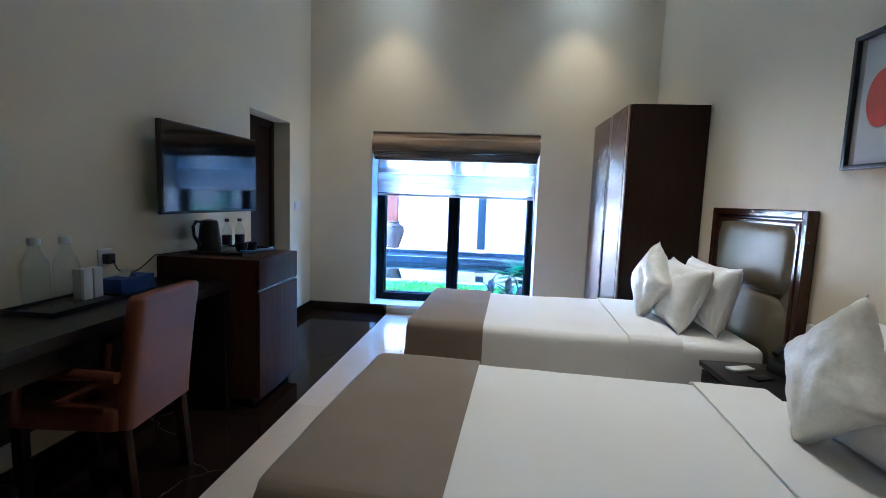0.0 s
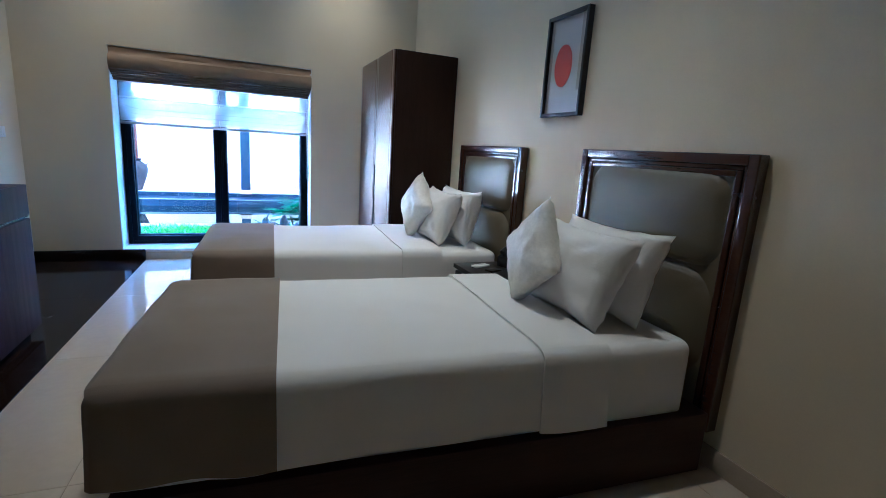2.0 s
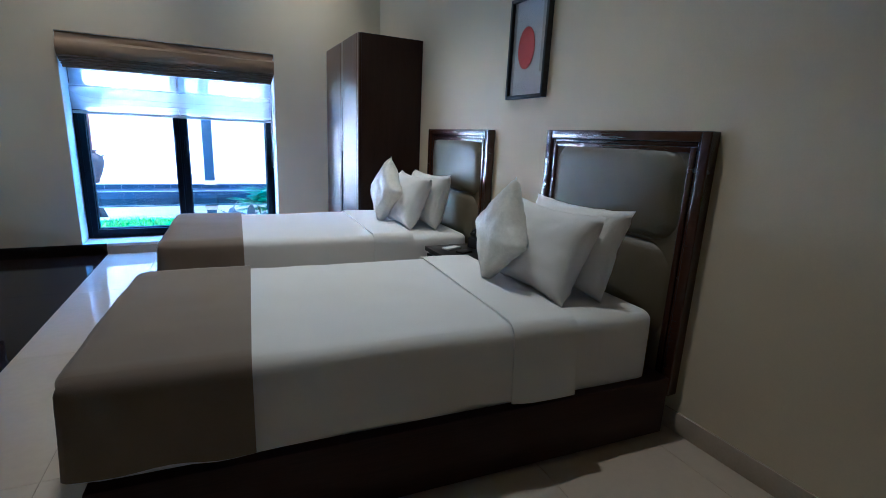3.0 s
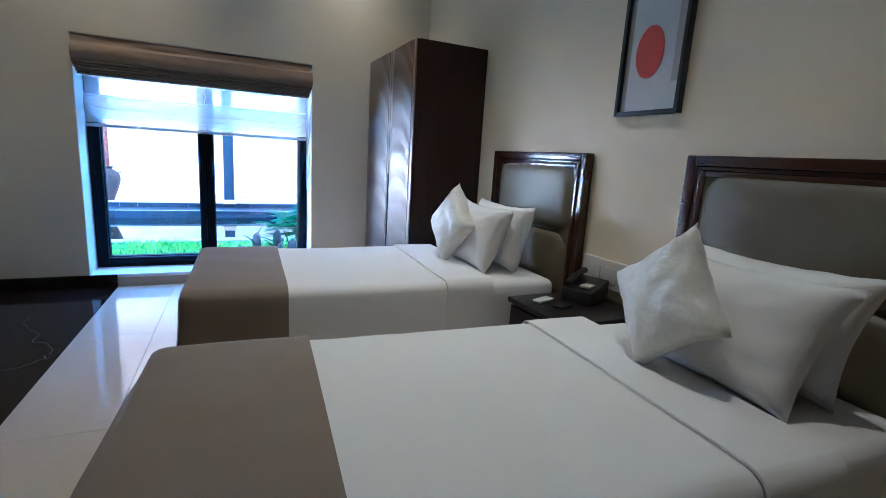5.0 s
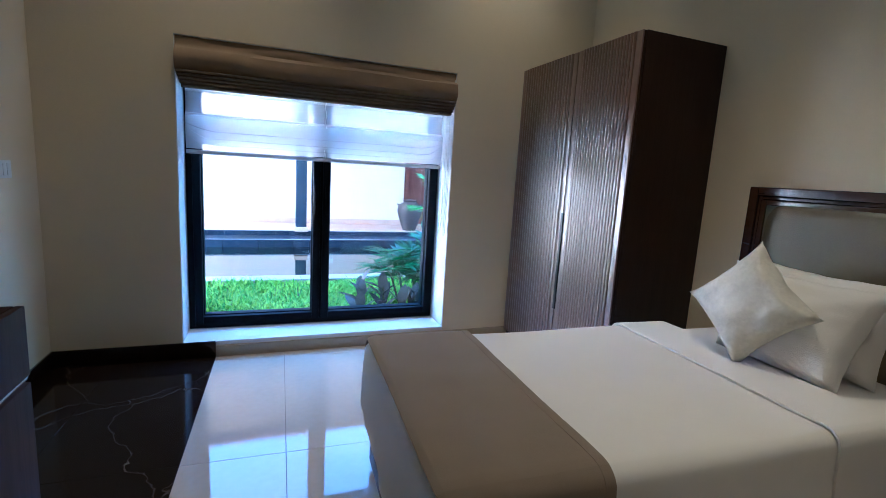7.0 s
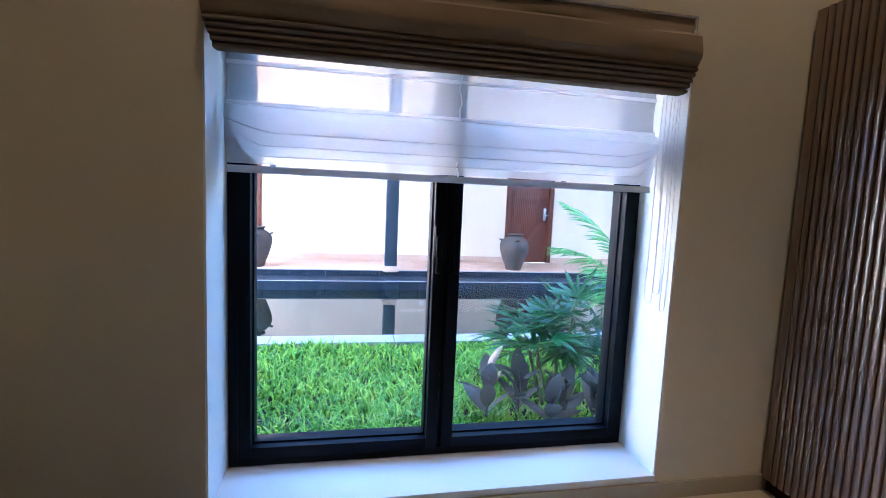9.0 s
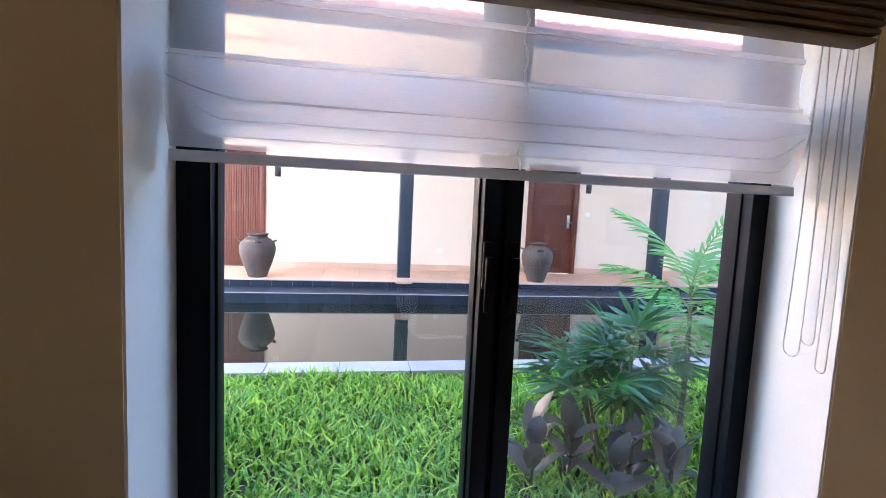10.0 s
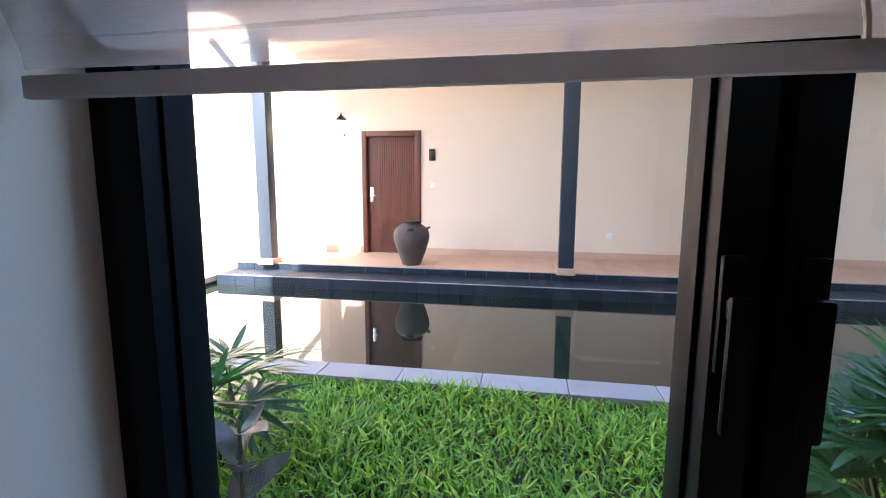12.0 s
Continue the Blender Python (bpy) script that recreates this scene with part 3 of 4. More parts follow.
def padded(y0, y1, z0, z1, r, depth, n=26):
    """A puffed leather panel with round corners, bulging towards -x."""
    bm = bmesh.new()
    rows = []
    for i in range(n + 1):
        row = []
        for j in range(n + 1):
            u, v = 2 * i / n - 1, 2 * j / n - 1
            hw, hh = (y1 - y0) / 2, (z1 - z0) / 2
            y, z = u * hw, v * hh
            cy, cz = max(abs(y) - (hw - r), 0), max(abs(z) - (hh - r), 0)
            m = max(cy, cz)
            if m > 0 and cy > 0 and cz > 0:
                k = m / math.hypot(cy, cz)
                y = math.copysign(hw - r + cy * k, y)
                z = math.copysign(hh - r + cz * k, z)
            bulge = (max(0.0, 1 - abs(u) ** 5) * max(0.0, 1 - abs(v) ** 5)) ** 0.5
            row.append(bm.verts.new((-depth * bulge, (y0 + y1) / 2 + y, (z0 + z1) / 2 + z)))
        rows.append(row)
    for a, b in zip(rows, rows[1:]):
        for j in range(n):
            bm.faces.new((a[j], a[j + 1], b[j + 1], b[j]))
    return bm


def askew(y, z, turn):
    """Pose of a bed whose head end stays at the wall while its foot is swung by some degrees."""
    return Matrix.Translation((BX1, y + BW / 2, z)) @ pose(0, 0, 0, 0, 0, turn) @ Matrix.Translation((-BX1, -BW / 2, 0))


def make_bed(y, foot, turn):
    """A single bed with its south edge at y and its foot at x = foot; returns the Empty of the bed."""
    bed = thing("bed", (0, y, 0), "dark wooden single bed with a white mattress", "bed", "twin beds")
    bed.matrix_world = askew(y, 0, turn)
    base = part("base", boxed((foot + 0.05, BX1 + 0.085, -0.025, BW + 0.02, 0.03, 0.30), bevel=0.006), WOOD_X, bed)
    part("plinth", boxed((foot + 0.12, BX1, 0.05, BW - 0.05, 0.0, 0.03)), BLACKWOOD, bed)
    part("mattress", rounded(foot + 0.03, BX1, 0.02, BW - 0.02, 0.302, BTOP - 0.022, 0.055, 0.07, wob=0.004, seed=2), LINEN, bed, "mattress in a white fitted sheet")
    return bed


def make_headboard(y):
    """A wall-mounted padded headboard with its south edge at y."""
    head = thing("headboard", (0, y, 0), "padded olive-grey leather headboard in polished wood", "headboard", "headboards")
    y0, y1, zb, zt, x0 = 0.0, 1.055, 0.18, 1.378, XE - 0.062
    part("backing", boxed((x0 + 0.02, XE - 0.004, y0 + 0.05, y1 - 0.05, zb, zt - 0.05)), LEATHER, head)
    for n, (a, b, fx) in enumerate(((0.0, 0.046, 0.0), (0.046, 0.066, 0.014), (0.066, 0.094, 0.006))):
        fr = boxed((x0 + fx, XE - 0.003, y0 + a, y0 + b, zb, zt - a), (x0 + fx, XE - 0.003, y1 - b, y1 - a, zb, zt - a), (x0 + fx, XE - 0.003, y0 + b, y1 - b, zt - b, zt - a), bevel=0.006, seg=3)
        part(("outer_moulding", "groove_moulding", "inner_moulding")[n], fr, POLISHED, head, "polished mahogany moulding")
    up = padded(y0 + 0.1, y1 - 0.1, 0.885, zt - 0.078, 0.11, 0.045)
    lo = padded(y0 + 0.1, y1 - 0.1, 0.36, 0.875, 0.17, 0.045)
    for bmx, nm in ((up, "upper_pad"), (lo, "lower_pad")):
        bmesh.ops.translate(bmx, verts=bmx.verts[:], vec=(x0 + 0.022, 0, 0))
        part(nm, bmx, LEATHER, head)
    return head


def dress_bed(y, foot, turn, runner, seed, pillow_y, cushion_at, cushion_turn):
    """Duvet, runner, pillows and cushion of one bed."""
    g = "bed linen"
    du = thing("duvet", (0, y, 0.3), "smooth white duvet tucked round the mattress", "duvet", g)
    du.matrix_world = askew(y, 0.3, turn)
    part("cover", rounded(foot, 1.34, -0.012, BW + 0.012, 0.335 - 0.3, BTOP - 0.3, 0.06, 0.04, keep=lambda x, yy, z: x < 1.335, wob=0.008, seed=seed, breaks=(1.33,), flare=0.028), LINEN, du)
    flap = rounded(foot, 1.6, -0.022, BW + 0.022, 0.33 - 0.3, BTOP + 0.012 - 0.3, 0.062, 0.04, keep=lambda x, yy, z: 1.075 < x < 1.36, wob=0.008, seed=seed, breaks=(1.075, 1.09, 1.36), flare=0.028)
    part("turned_back_edge", thicken(flap, 0.008), LINEN, du, "folded-back edge with a fine seam")
    rn = thing("bed_runner", (0, y, 0.35), "taupe woven runner across the foot of the bed", "bed runner", "bed runners")
    rn.matrix_world = askew(y, 0.35, turn)
    for nm, a, b, grow in (("runner_cloth", foot, runner, 0.0), ("hem", runner - 0.03, runner + 0.001, 0.001)):
        ru = rounded(foot - 0.008, 1.5, -0.026 - grow, BW + 0.026 + grow, 0.0, BTOP + 0.012 + grow - 0.35, 0.064, 0.04, keep=lambda x, yy, z: a < x < b, wob=0.008, seed=seed, breaks=(a, b), flare=0.034)
        part(nm, thicken(ru, 0.006), TAUPE, rn)
    z = BTOP - 0.022
    solo("pillow", pillow(0.66, 0.43, 0.22, seed=seed + 1, pinch=0.2, taper=0.16), PILLOWCASE, "plump white pillow leaning on the headboard", "pillow", (1.60, pillow_y, z), (0, 11, 1), "bed pillows", sharp=80)
    solo("pillow", pillow(0.66, 0.43, 0.21, seed=seed + 5, pinch=0.2, taper=0.2), PILLOWCASE, "plump white pillow leaning on another pillow", "pillow", (1.40, pillow_y, z), (0, 19, -2), "bed pillows", sharp=80)
    cu = solo("cushion", pillow(0.39, 0.39, 0.165, seed=seed + 8, pinch=0.26, crease=0.013), SATIN, "square ivory satin cushion propped on one corner", "cushion", group="cushions", sharp=80)
    cu.matrix_world = Matrix.Translation(cushion_at) @ pose(0, 0, 0, 0, 11, cushion_turn[1]) @ pose(0, 0, 0, cushion_turn[0]) @ Matrix.Translation((0, 0, -0.19))


make_bed(1.675, -0.325, -4.3)
make_headboard(1.675)
dress_bed(1.675, -0.325, -4.3, 0.175, 0.0, 2.14, (1.30, 2.26, 0.872), (51, -8))
make_bed(3.385, -0.225, -2.9)
make_headboard(3.398)
dress_bed(3.385, -0.225, -2.9, 0.25, 4.7, 3.88, (1.315, 3.95, 0.875), (42, 5))

# ---- nightstand ----
ns = thing("nightstand", (1.41, 2.86, 0), "black wooden nightstand with two drawers between the beds", "nightstand")
part("carcass", boxed((0.02, 0.545, 0, 0.47, 0.06, 0.525), bevel=0.004), BLACKWOOD, ns)
part("top", boxed((-0.01, 0.548, -0.01, 0.48, 0.525, 0.555), bevel=0.004), BLACKWOOD, ns)
part("plinth", boxed((0.05, 0.54, 0.02, 0.45, 0.0, 0.06)), BLACKWOOD, ns)
for z0 in (0.075, 0.298):
    dr = part("drawer", boxed((0.0, 0.02, 0.008, 0.462, z0, z0 + 0.212), bevel=0.003), BLACKWOOD, ns)
    hb = bmesh.new()
    tube(hb, [(0.0, 0.18, z0 + 0.11), (-0.022, 0.185, z0 + 0.11), (-0.026, 0.235, z0 + 0.11), (-0.022, 0.285, z0 + 0.11), (0.0, 0.29, z0 + 0.11)], 0.006, 8)
    part("drawer_handle", hb, CHROME, dr, "curved steel handle")

ph = thing("telephone", (1.80, 3.17, 0.555), "black desk telephone with handset on its cradle", "telephone", turn=-70)
wedge = boxed((-0.09, 0.09, -0.1, 0.1, 0, 0.05), bevel=0.008)
for v in wedge.verts:
    if v.co.z > 0.02:
        v.co.z += 0.05 * (v.co.y + 0.1) / 0.2 + 0.02
part("phone_body", wedge, PLASTIC_K, ph)
hs = bmesh.new()
tube(hs, [(-0.06, -0.09, 0.098), (-0.06, -0.06, 0.115), (-0.06, 0.0, 0.135), (-0.06, 0.06, 0.15), (-0.06, 0.09, 0.15)], 0.018, 10)
part("handset", hs, PLASTIC_K, ph)
part("keypad", boxed((0.0, 0.06, -0.07, 0.0, 0.085, 0.1), bevel=0.004), PANELGREY, ph, "grey keypad")
solo("remote_control", boxed((-0.028, 0.028, -0.065, 0.065, 0, 0.014), bevel=0.005), PLASTIC_W, "small white remote control on the nightstand", "remote control", (1.545, 3.21, 0.555), (0, 0, -72))
solo("key_card_holder", boxed((-0.03, 0.03, -0.05, 0.05, 0, 0.012), bevel=0.003), PLASTIC_K, "small black holder on the nightstand", "card holder", (1.58, 3.09, 0.555), (0, 0, -70))

# service panel with switches on the east wall
sp = thing("switch_panel", (XE, 2.76, 0.62), "beige wall panel with switches between the headboards", "switch panel")
part("panel", boxed((-0.03, -0.001, 0.0, 0.60, 0.0, 0.16), bevel=0.003), PANELGREY, sp)
for k in range(4):
    part("switch_plate", boxed((-0.036, -0.03, 0.06 + 0.13 * k, 0.155 + 0.13 * k, 0.035, 0.125), bevel=0.002), PANELGREY, sp)

# ---- picture ----
pic = thing("framed_picture", (XE, 2.846, 1.578), "black-framed print of a red disc on pale grey", "picture")
pw, phh = 0.404, 0.622
part("backing", boxed((-0.016, -0.002, 0.012, pw - 0.012, 0.012, phh - 0.012)), PAPER, pic)
part("picture_frame", boxed((-0.04, -0.002, 0, 0.022, 0, phh), (-0.04, -0.002, pw - 0.022, pw, 0, phh), (-0.04, -0.002, 0.022, pw - 0.022, 0, 0.022), (-0.04, -0.002, 0.022, pw - 0.022, phh - 0.022, phh), bevel=0.002), PLASTIC_K, pic)
# grey strips drawn as the shadow on either side of the raised paper
part("mount_shadow", boxed((-0.018, -0.016, 0.022, 0.078, 0.155, phh - 0.022), (-0.018, -0.016, pw - 0.05, pw - 0.022, 0.022, phh - 0.022)), ART_SHADE, pic)
disc = lathe([(0.001, 0), (0.128, 0), (0.128, 0.003), (0.001, 0.003)], 48)
bmesh.ops.rotate(disc, verts=disc.verts[:], matrix=Matrix.Rotation(radians(-90), 3, "Y"))
for v in disc.verts:
    v.co.y *= 0.68
bmesh.ops.translate(disc, verts=disc.verts[:], vec=(-0.0175, 0.228, 0.312))
part("red_disc", disc, REDPAINT, pic, "vermilion disc")
gl = part("picture_glass", boxed((-0.027, -0.025, 0.022, pw - 0.022, 0.022, phh - 0.022)), GLASS, pic)
gl.visible_shadow = False

# ---- wardrobe ----
wx, wy0, wy1, wz = 1.335, 4.775, 6.045, 2.19
wr = thing("wardrobe", (wx, wy0, 0), "tall dark walnut wardrobe with two ribbed doors", "wardrobe")
L = wy1 - wy0
part("carcass", boxed((0.026, XE - wx - 0.004, 0, L, 0.0, wz), bevel=0.003), WOOD, wr)
half = 0.565
for k in (0, 1):
    d0 = 0.0 if k == 0 else half + 0.005
    d1 = half if k == 0 else L
    dr = part("door", boxed((0.006, 0.024, d0 + 0.002, d1 - 0.002, 0.07, wz - 0.003), bevel=0.002), WOOD, wr)
    part("edge_stile", boxed((-0.004, 0.006, d0 + 0.002, d0 + 0.047, 0.07, wz - 0.003), bevel=0.002), RIBWOOD, dr)
    part("edge_stile", boxed((-0.004, 0.006, d1 - 0.047, d1 - 0.002, 0.07, wz - 0.003), bevel=0.002), RIBWOOD, dr)
    n = 18
    pitch = (d1 - d0 - 0.098) / n
    ribbm = bmesh.new()
    prof = [(0.006, -0.5), (-0.004, -0.48), (-0.0072, -0.4), (-0.0088, -0.22), (-0.0093, 0.0), (-0.0088, 0.22), (-0.0072, 0.4), (-0.004, 0.48), (0.006, 0.5)]
    lo_v = [ribbm.verts.new((x, s * pitch * 0.86, 0.07)) for x, s in prof]
    hi_v = [ribbm.verts.new((x, s * pitch * 0.86, wz - 0.003)) for x, s in prof]
    for i in range(8):
        ribbm.faces.new((lo_v[i], lo_v[i + 1], hi_v[i + 1], hi_v[i]))
    ribbm.faces.new(hi_v)
    ribbm.faces.new(lo_v[::-1])
    rib_mesh = to_mesh("rib", ribbm, RIBWOOD, 50)
    for i in range(n):
        piece("rib", rib_mesh, dr, (0, d0 + 0.049 + (i + 0.5) * pitch, 0))
part("handle_slot", boxed((-0.013, 0.004, half - 0.012, half + 0.012, 0.45, 1.13), bevel=0.002), PLASTIC_K, wr, "long black recessed handle")

# ---- minibar cabinet, desk and what stands on them ----
cab = thing("minibar_cabinet", (XW + 0.004, 3.49, 0), "dark wooden minibar cabinet with drawer and door", "cabinet")
cw, cd, chh = 0.675, 0.575, 0.955
part("carcass", boxed((0, cw - 0.022, 0, cd, 0.06, chh), bevel=0.003), CABWOOD, cab)
part("plinth", boxed((0.02, cw - 0.06, 0.02, cd - 0.02, 0, 0.06)), BLACKWOOD, cab)
drw = part("drawer", boxed((cw - 0.02, cw, 0.0, cd, chh - 0.185, chh), bevel=0.003), CABWOOD, cab)
part("grip_edge", boxed((cw - 0.016, cw - 0.004, 0.004, cd - 0.004, chh - 0.197, chh - 0.187), bevel=0.002), CHROME, drw, "thin metal grip edge")
part("door", boxed((cw - 0.02, cw, 0.0, cd, 0.06, chh - 0.205), bevel=0.003), CABWOOD, cab)

desk = thing("desk", (XW + 0.004, 1.35, 0), "long black wooden writing desk along the wall", "desk")
dl, dd = 2.13, 0.5
part("tabletop", boxed((0, dd, 0, dl, 0.77, 0.82), bevel=0.003), BLACKWOOD, desk)
part("modesty_panel", boxed((0.0, 0.03, 0.05, dl - 0.05, 0.25, 0.77)), BLACKWOOD, desk)
for y0 in (0.0, dl - 0.05):
    part("side_panel", boxed((0, dd - 0.02, y0, y0 + 0.05, 0, 0.77), bevel=0.003), BLACKWOOD, desk)
part("drawer", boxed((0.05, dd - 0.03, 0.6, 1.1, 0.67, 0.77), bevel=0.003), BLACKWOOD, desk)


def bottle(at, h, r, glass, cap, label_mat, label, group):
    b = thing("bottle", at, label, "bottle", group)
    part("bottle_body", lathe([(r * 0.9, 0), (r, 0.01), (r, h * 0.55), (r * 0.85, h * 0.68), (r * 0.42, h * 0.8), (r * 0.38, h * 0.9)], 20), glass, b)
    part("cap", lathe([(r * 0.46, h * 0.9), (r * 0.46, h * 0.985), (r * 0.4, h)], 16), cap, b)
    if label_mat:
        part("paper_label", lathe([(r * 1.015, h * 0.14), (r * 1.015, h * 0.46)], 20), label_mat, b)
    return b


def tray(at, w, d, label):
    t = thing("tray", at, label, "tray")
    part("tray_base", boxed((-d / 2, d / 2, -w / 2, w / 2, 0, 0.008), bevel=0.002), PLASTIC_K, t)
    part("tray_rim", boxed((-d / 2, -d / 2 + 0.008, -w / 2, w / 2, 0.008, 0.022), (d / 2 - 0.008, d / 2, -w / 2, w / 2, 0.008, 0.022), (-d / 2 + 0.008, d / 2 - 0.008, -w / 2, -w / 2 + 0.008, 0.008, 0.022),
        (-d / 2 + 0.008, d / 2 - 0.008, w / 2 - 0.008, w / 2, 0.008, 0.022), bevel=0.001), PLASTIC_K, t)
    return t


CT = chh
tray((-1.52, 3.84, CT), 0.44, 0.36, "black serving tray on the minibar cabinet")
kt = thing("kettle", (-1.64, 3.74, CT + 0.009), "black electric kettle on the tray", "kettle")
part("kettle_body", lathe([(0.075, 0), (0.08, 0.012), (0.074, 0.05), (0.062, 0.15), (0.056, 0.195), (0.05, 0.21), (0.018, 0.217)], 28), PLASTIC_K, kt)
kh = bmesh.new()
tube(kh, [(-0.02, -0.055, 0.2), (-0.03, -0.10, 0.205), (-0.033, -0.125, 0.17), (-0.03, -0.12, 0.11), (-0.02, -0.09, 0.06), (-0.015, -0.07, 0.045)], 0.011, 8)
part("kettle_handle", kh, PLASTIC_K, kt)
part("spout", boxed((-0.02, 0.02, 0.045, 0.075, 0.165, 0.205), bevel=0.008), PLASTIC_K, kt)
bottle((-1.62, 3.92, CT + 0.009), 0.215, 0.033, BOTTLE, PLASTIC_K, PURPLE, "small water bottle with a dark purple label", "minibar bottles")
bottle((-1.57, 4.0, CT + 0.009), 0.215, 0.033, BOTTLE, PLASTIC_K, PURPLE, "small water bottle with a dark purple label", "minibar bottles")
for cx, cy in ((-1.46, 3.82), (-1.44, 3.92)):
    solo("cup", lathe([(0.025, 0), (0.03, 0.004), (0.042, 0.03), (0.045, 0.055), (0.041, 0.055), (0.036, 0.025), (0.001, 0.012)], 22), PLASTIC_K, "small dark cup upside the tray", "cup", (cx, cy, CT + 0.009), group="cups")
solo("sachet", boxed((-0.04, 0.04, -0.03, 0.03, 0, 0.012), bevel=0.004), BLUE, "blue sachet lying on the tray", "sachet", (-1.40, 3.77, CT + 0.009), (0, 0, 25))

tray((-1.69, 2.71, 0.82), 0.42, 0.26, "black tray with bottles on the desk")
for cx, cy in ((-1.735, 2.60), (-1.695, 2.71)):
    bottle((cx, cy, 0.829), 0.315, 0.052, BOTTLE, PLASTIC_W, None, "large clear glass water bottle with white cap", "desk water bottles")
for k in range(2):
    solo("paper_cup_sleeve", boxed((-0.03, 0.03, -0.026, 0.026, 0, 0.15), bevel=0.004), PLASTIC_W, "white paper box standing on the desk tray", "box", (-1.71, 2.81 + 0.06 * k, 0.829), group="white boxes")
tb = thing("tissue_box", (-1.68, 3.06, 0.82), "blue tissue box on the desk", "tissue box")
part("carton", boxed((-0.06, 0.06, -0.12, 0.12, 0, 0.085), bevel=0.004), BLUE, tb)
part("tissue", thicken(profile_sheet([(-0.03, 0.085), (-0.01, 0.12), (0.01, 0.1), (0.025, 0.09)], -0.03, 0.03, 8, 0.012, 4), 0.001), LINEN, tb, "white tissue")

so = thing("wall_socket", (XW, 3.09, 0.995), "white wall socket with a black plug", "socket")
part("face_plate", boxed((0.0, 0.01, -0.045, 0.045, -0.045, 0.045), bevel=0.003), PLASTIC_W, so)
part("plug", boxed((0.01, 0.05, -0.025, 0.025, -0.035, 0.02), bevel=0.008), PLASTIC_K, so)
wire = bmesh.new()
tube(wire, [(XW + 0.05, 3.09, 0.98), (XW + 0.06, 3.11, 0.93), (XW + 0.05, 3.18, 0.88), (XW + 0.04, 3.3, 0.9), (XW + 0.05, 3.42, 0.97), (XW + 0.09, 3.54, 0.972), (XW + 0.14, 3.67, 0.975)], 0.004, 6)
solo("kettle_cable", wire, PLASTIC_K, "thin black power cable of the kettle", "cable")
sw2 = thing("light_switch", (XW, 5.67, 1.24), "white light switch beside the doorway", "switch")
part("face_plate", boxed((0.0, 0.009, -0.075, 0.075, -0.045, 0.045), bevel=0.003), PLASTIC_W, sw2)
for k in range(3):
    part("rocker", boxed((0.009, 0.013, -0.06 + 0.041 * k, -0.022 + 0.041 * k, -0.03, 0.03), bevel=0.002), PLASTIC_W, sw2)

# television on a bracket
tv = thing("television", (-1.66, 3.86, 1.51), "black flat television on a wall bracket", "television", turn=-3)
part("bezel", boxed((-0.03, 0.0, -0.515, 0.515, -0.288, 0.272), bevel=0.006), PLASTIC_K, tv)
part("screen", boxed((0.0, 0.003, -0.505, 0.505, -0.27, 0.262)), SCREEN, tv, "dark glossy screen")
part("back_housing", boxed((-0.07, -0.03, -0.34, 0.34, -0.25, 0.12), bevel=0.015), PLASTIC_K, tv)
part("bracket_arm", boxed((-0.175, -0.07, -0.05, 0.05, -0.1, 0.1), bevel=0.004), PLASTIC_K, tv)

# chair
ch = thing("desk_chair", (-1.28, 2.66, 0), "tan leather armchair pushed up to the desk", "chair", turn=4)
back = rounded(0.0, 0.075, -0.22, 0.22, 0.0, 0.56, 0.03, 0.05, wob=0.004)
bmesh.ops.holes_fill(back, edges=[e for e in back.edges if e.is_boundary])
for v in back.verts:
    v.co.x += 0.14 * v.co.z ** 1.2
    v.co.z += 0.385
part("backrest", back, TAN, ch)
seat = rounded(-0.44, 0.03, -0.235, 0.235, 0.385, 0.475, 0.03, 0.06, wob=0.004)
bmesh.ops.holes_fill(seat, edges=[e for e in seat.edges if e.is_boundary])
part("seat", seat, TAN, ch)
for s in (-1, 1):
    arm = bmesh.new()
    tube(arm, [(0.05, s * 0.245, 0.62), (-0.1, s * 0.25, 0.63), (-0.28, s * 0.25, 0.625), (-0.36, s * 0.25, 0.60), (-0.38, s * 0.25, 0.50), (-0.38, s * 0.245, 0.42)], 0.024, 10)
    part("armrest", arm, TAN, ch)
    for lx in (-0.41, 0.03):
        leg = boxed((lx - 0.022, lx + 0.022, s * 0.196 - 0.022, s * 0.196 + 0.022, 0.0, 0.39), bevel=0.004)
        for v in leg.verts:
            if v.co.z < 0.1:
                v.co.x += 0.03 if lx > 0 else 0.0
        part("leg", leg, WOOD, ch, sharp=30)

bn = thing("waste_bin", (-1.50, 2.12, 0), "small black waste bin under the desk", "waste bin")
part("bin_body", lathe([(0.09, 0), (0.105, 0.26), (0.1, 0.26), (0.086, 0.01), (0.001, 0.008)], 26), PLASTIC_K, bn)
part("rim", lathe([(0.106, 0.256), (0.109, 0.262), (0.106, 0.268), (0.1, 0.262)], 26), CHROME, bn, "shiny metal rim")

# ---- outside: lawn, pond and corridor across the courtyard ----
ground = structure("ground", boxed((-60, 60, 6.47, 8.80, -0.6, -0.16), (-60, -4.95, 8.80, 70, -0.6, -0.14), (9, 60, 8.8, 70, -0.6, -0.14)), SOIL, "dark garden soil under the lawn", "ground")
structure("paving", boxed((-40, -4.95, 8.6, 13.7, -0.14, -0.06)), PAVE, "pale sunlit paving at the end of the pond", "pavement")
# unseen shell, height chosen to keep sun off the pond and corridor roof
structure("sun_blocking_outer_wall", boxed((-5.9, XW - 0.4, 6.05, 6.47, -0.2, 10.0), (XE + 0.3, 14, 6.05, 6.47, -0.2, 5.0), (XW - 0.4, XE + 0.3, 6.05, 6.468, ZC + 0.2, 10.0), (-5.9, -5.5, -3, 6.05, -0.2, 10.0)), FACADE, "unseen plastered outside wall raised to shade the courtyard", "wall")
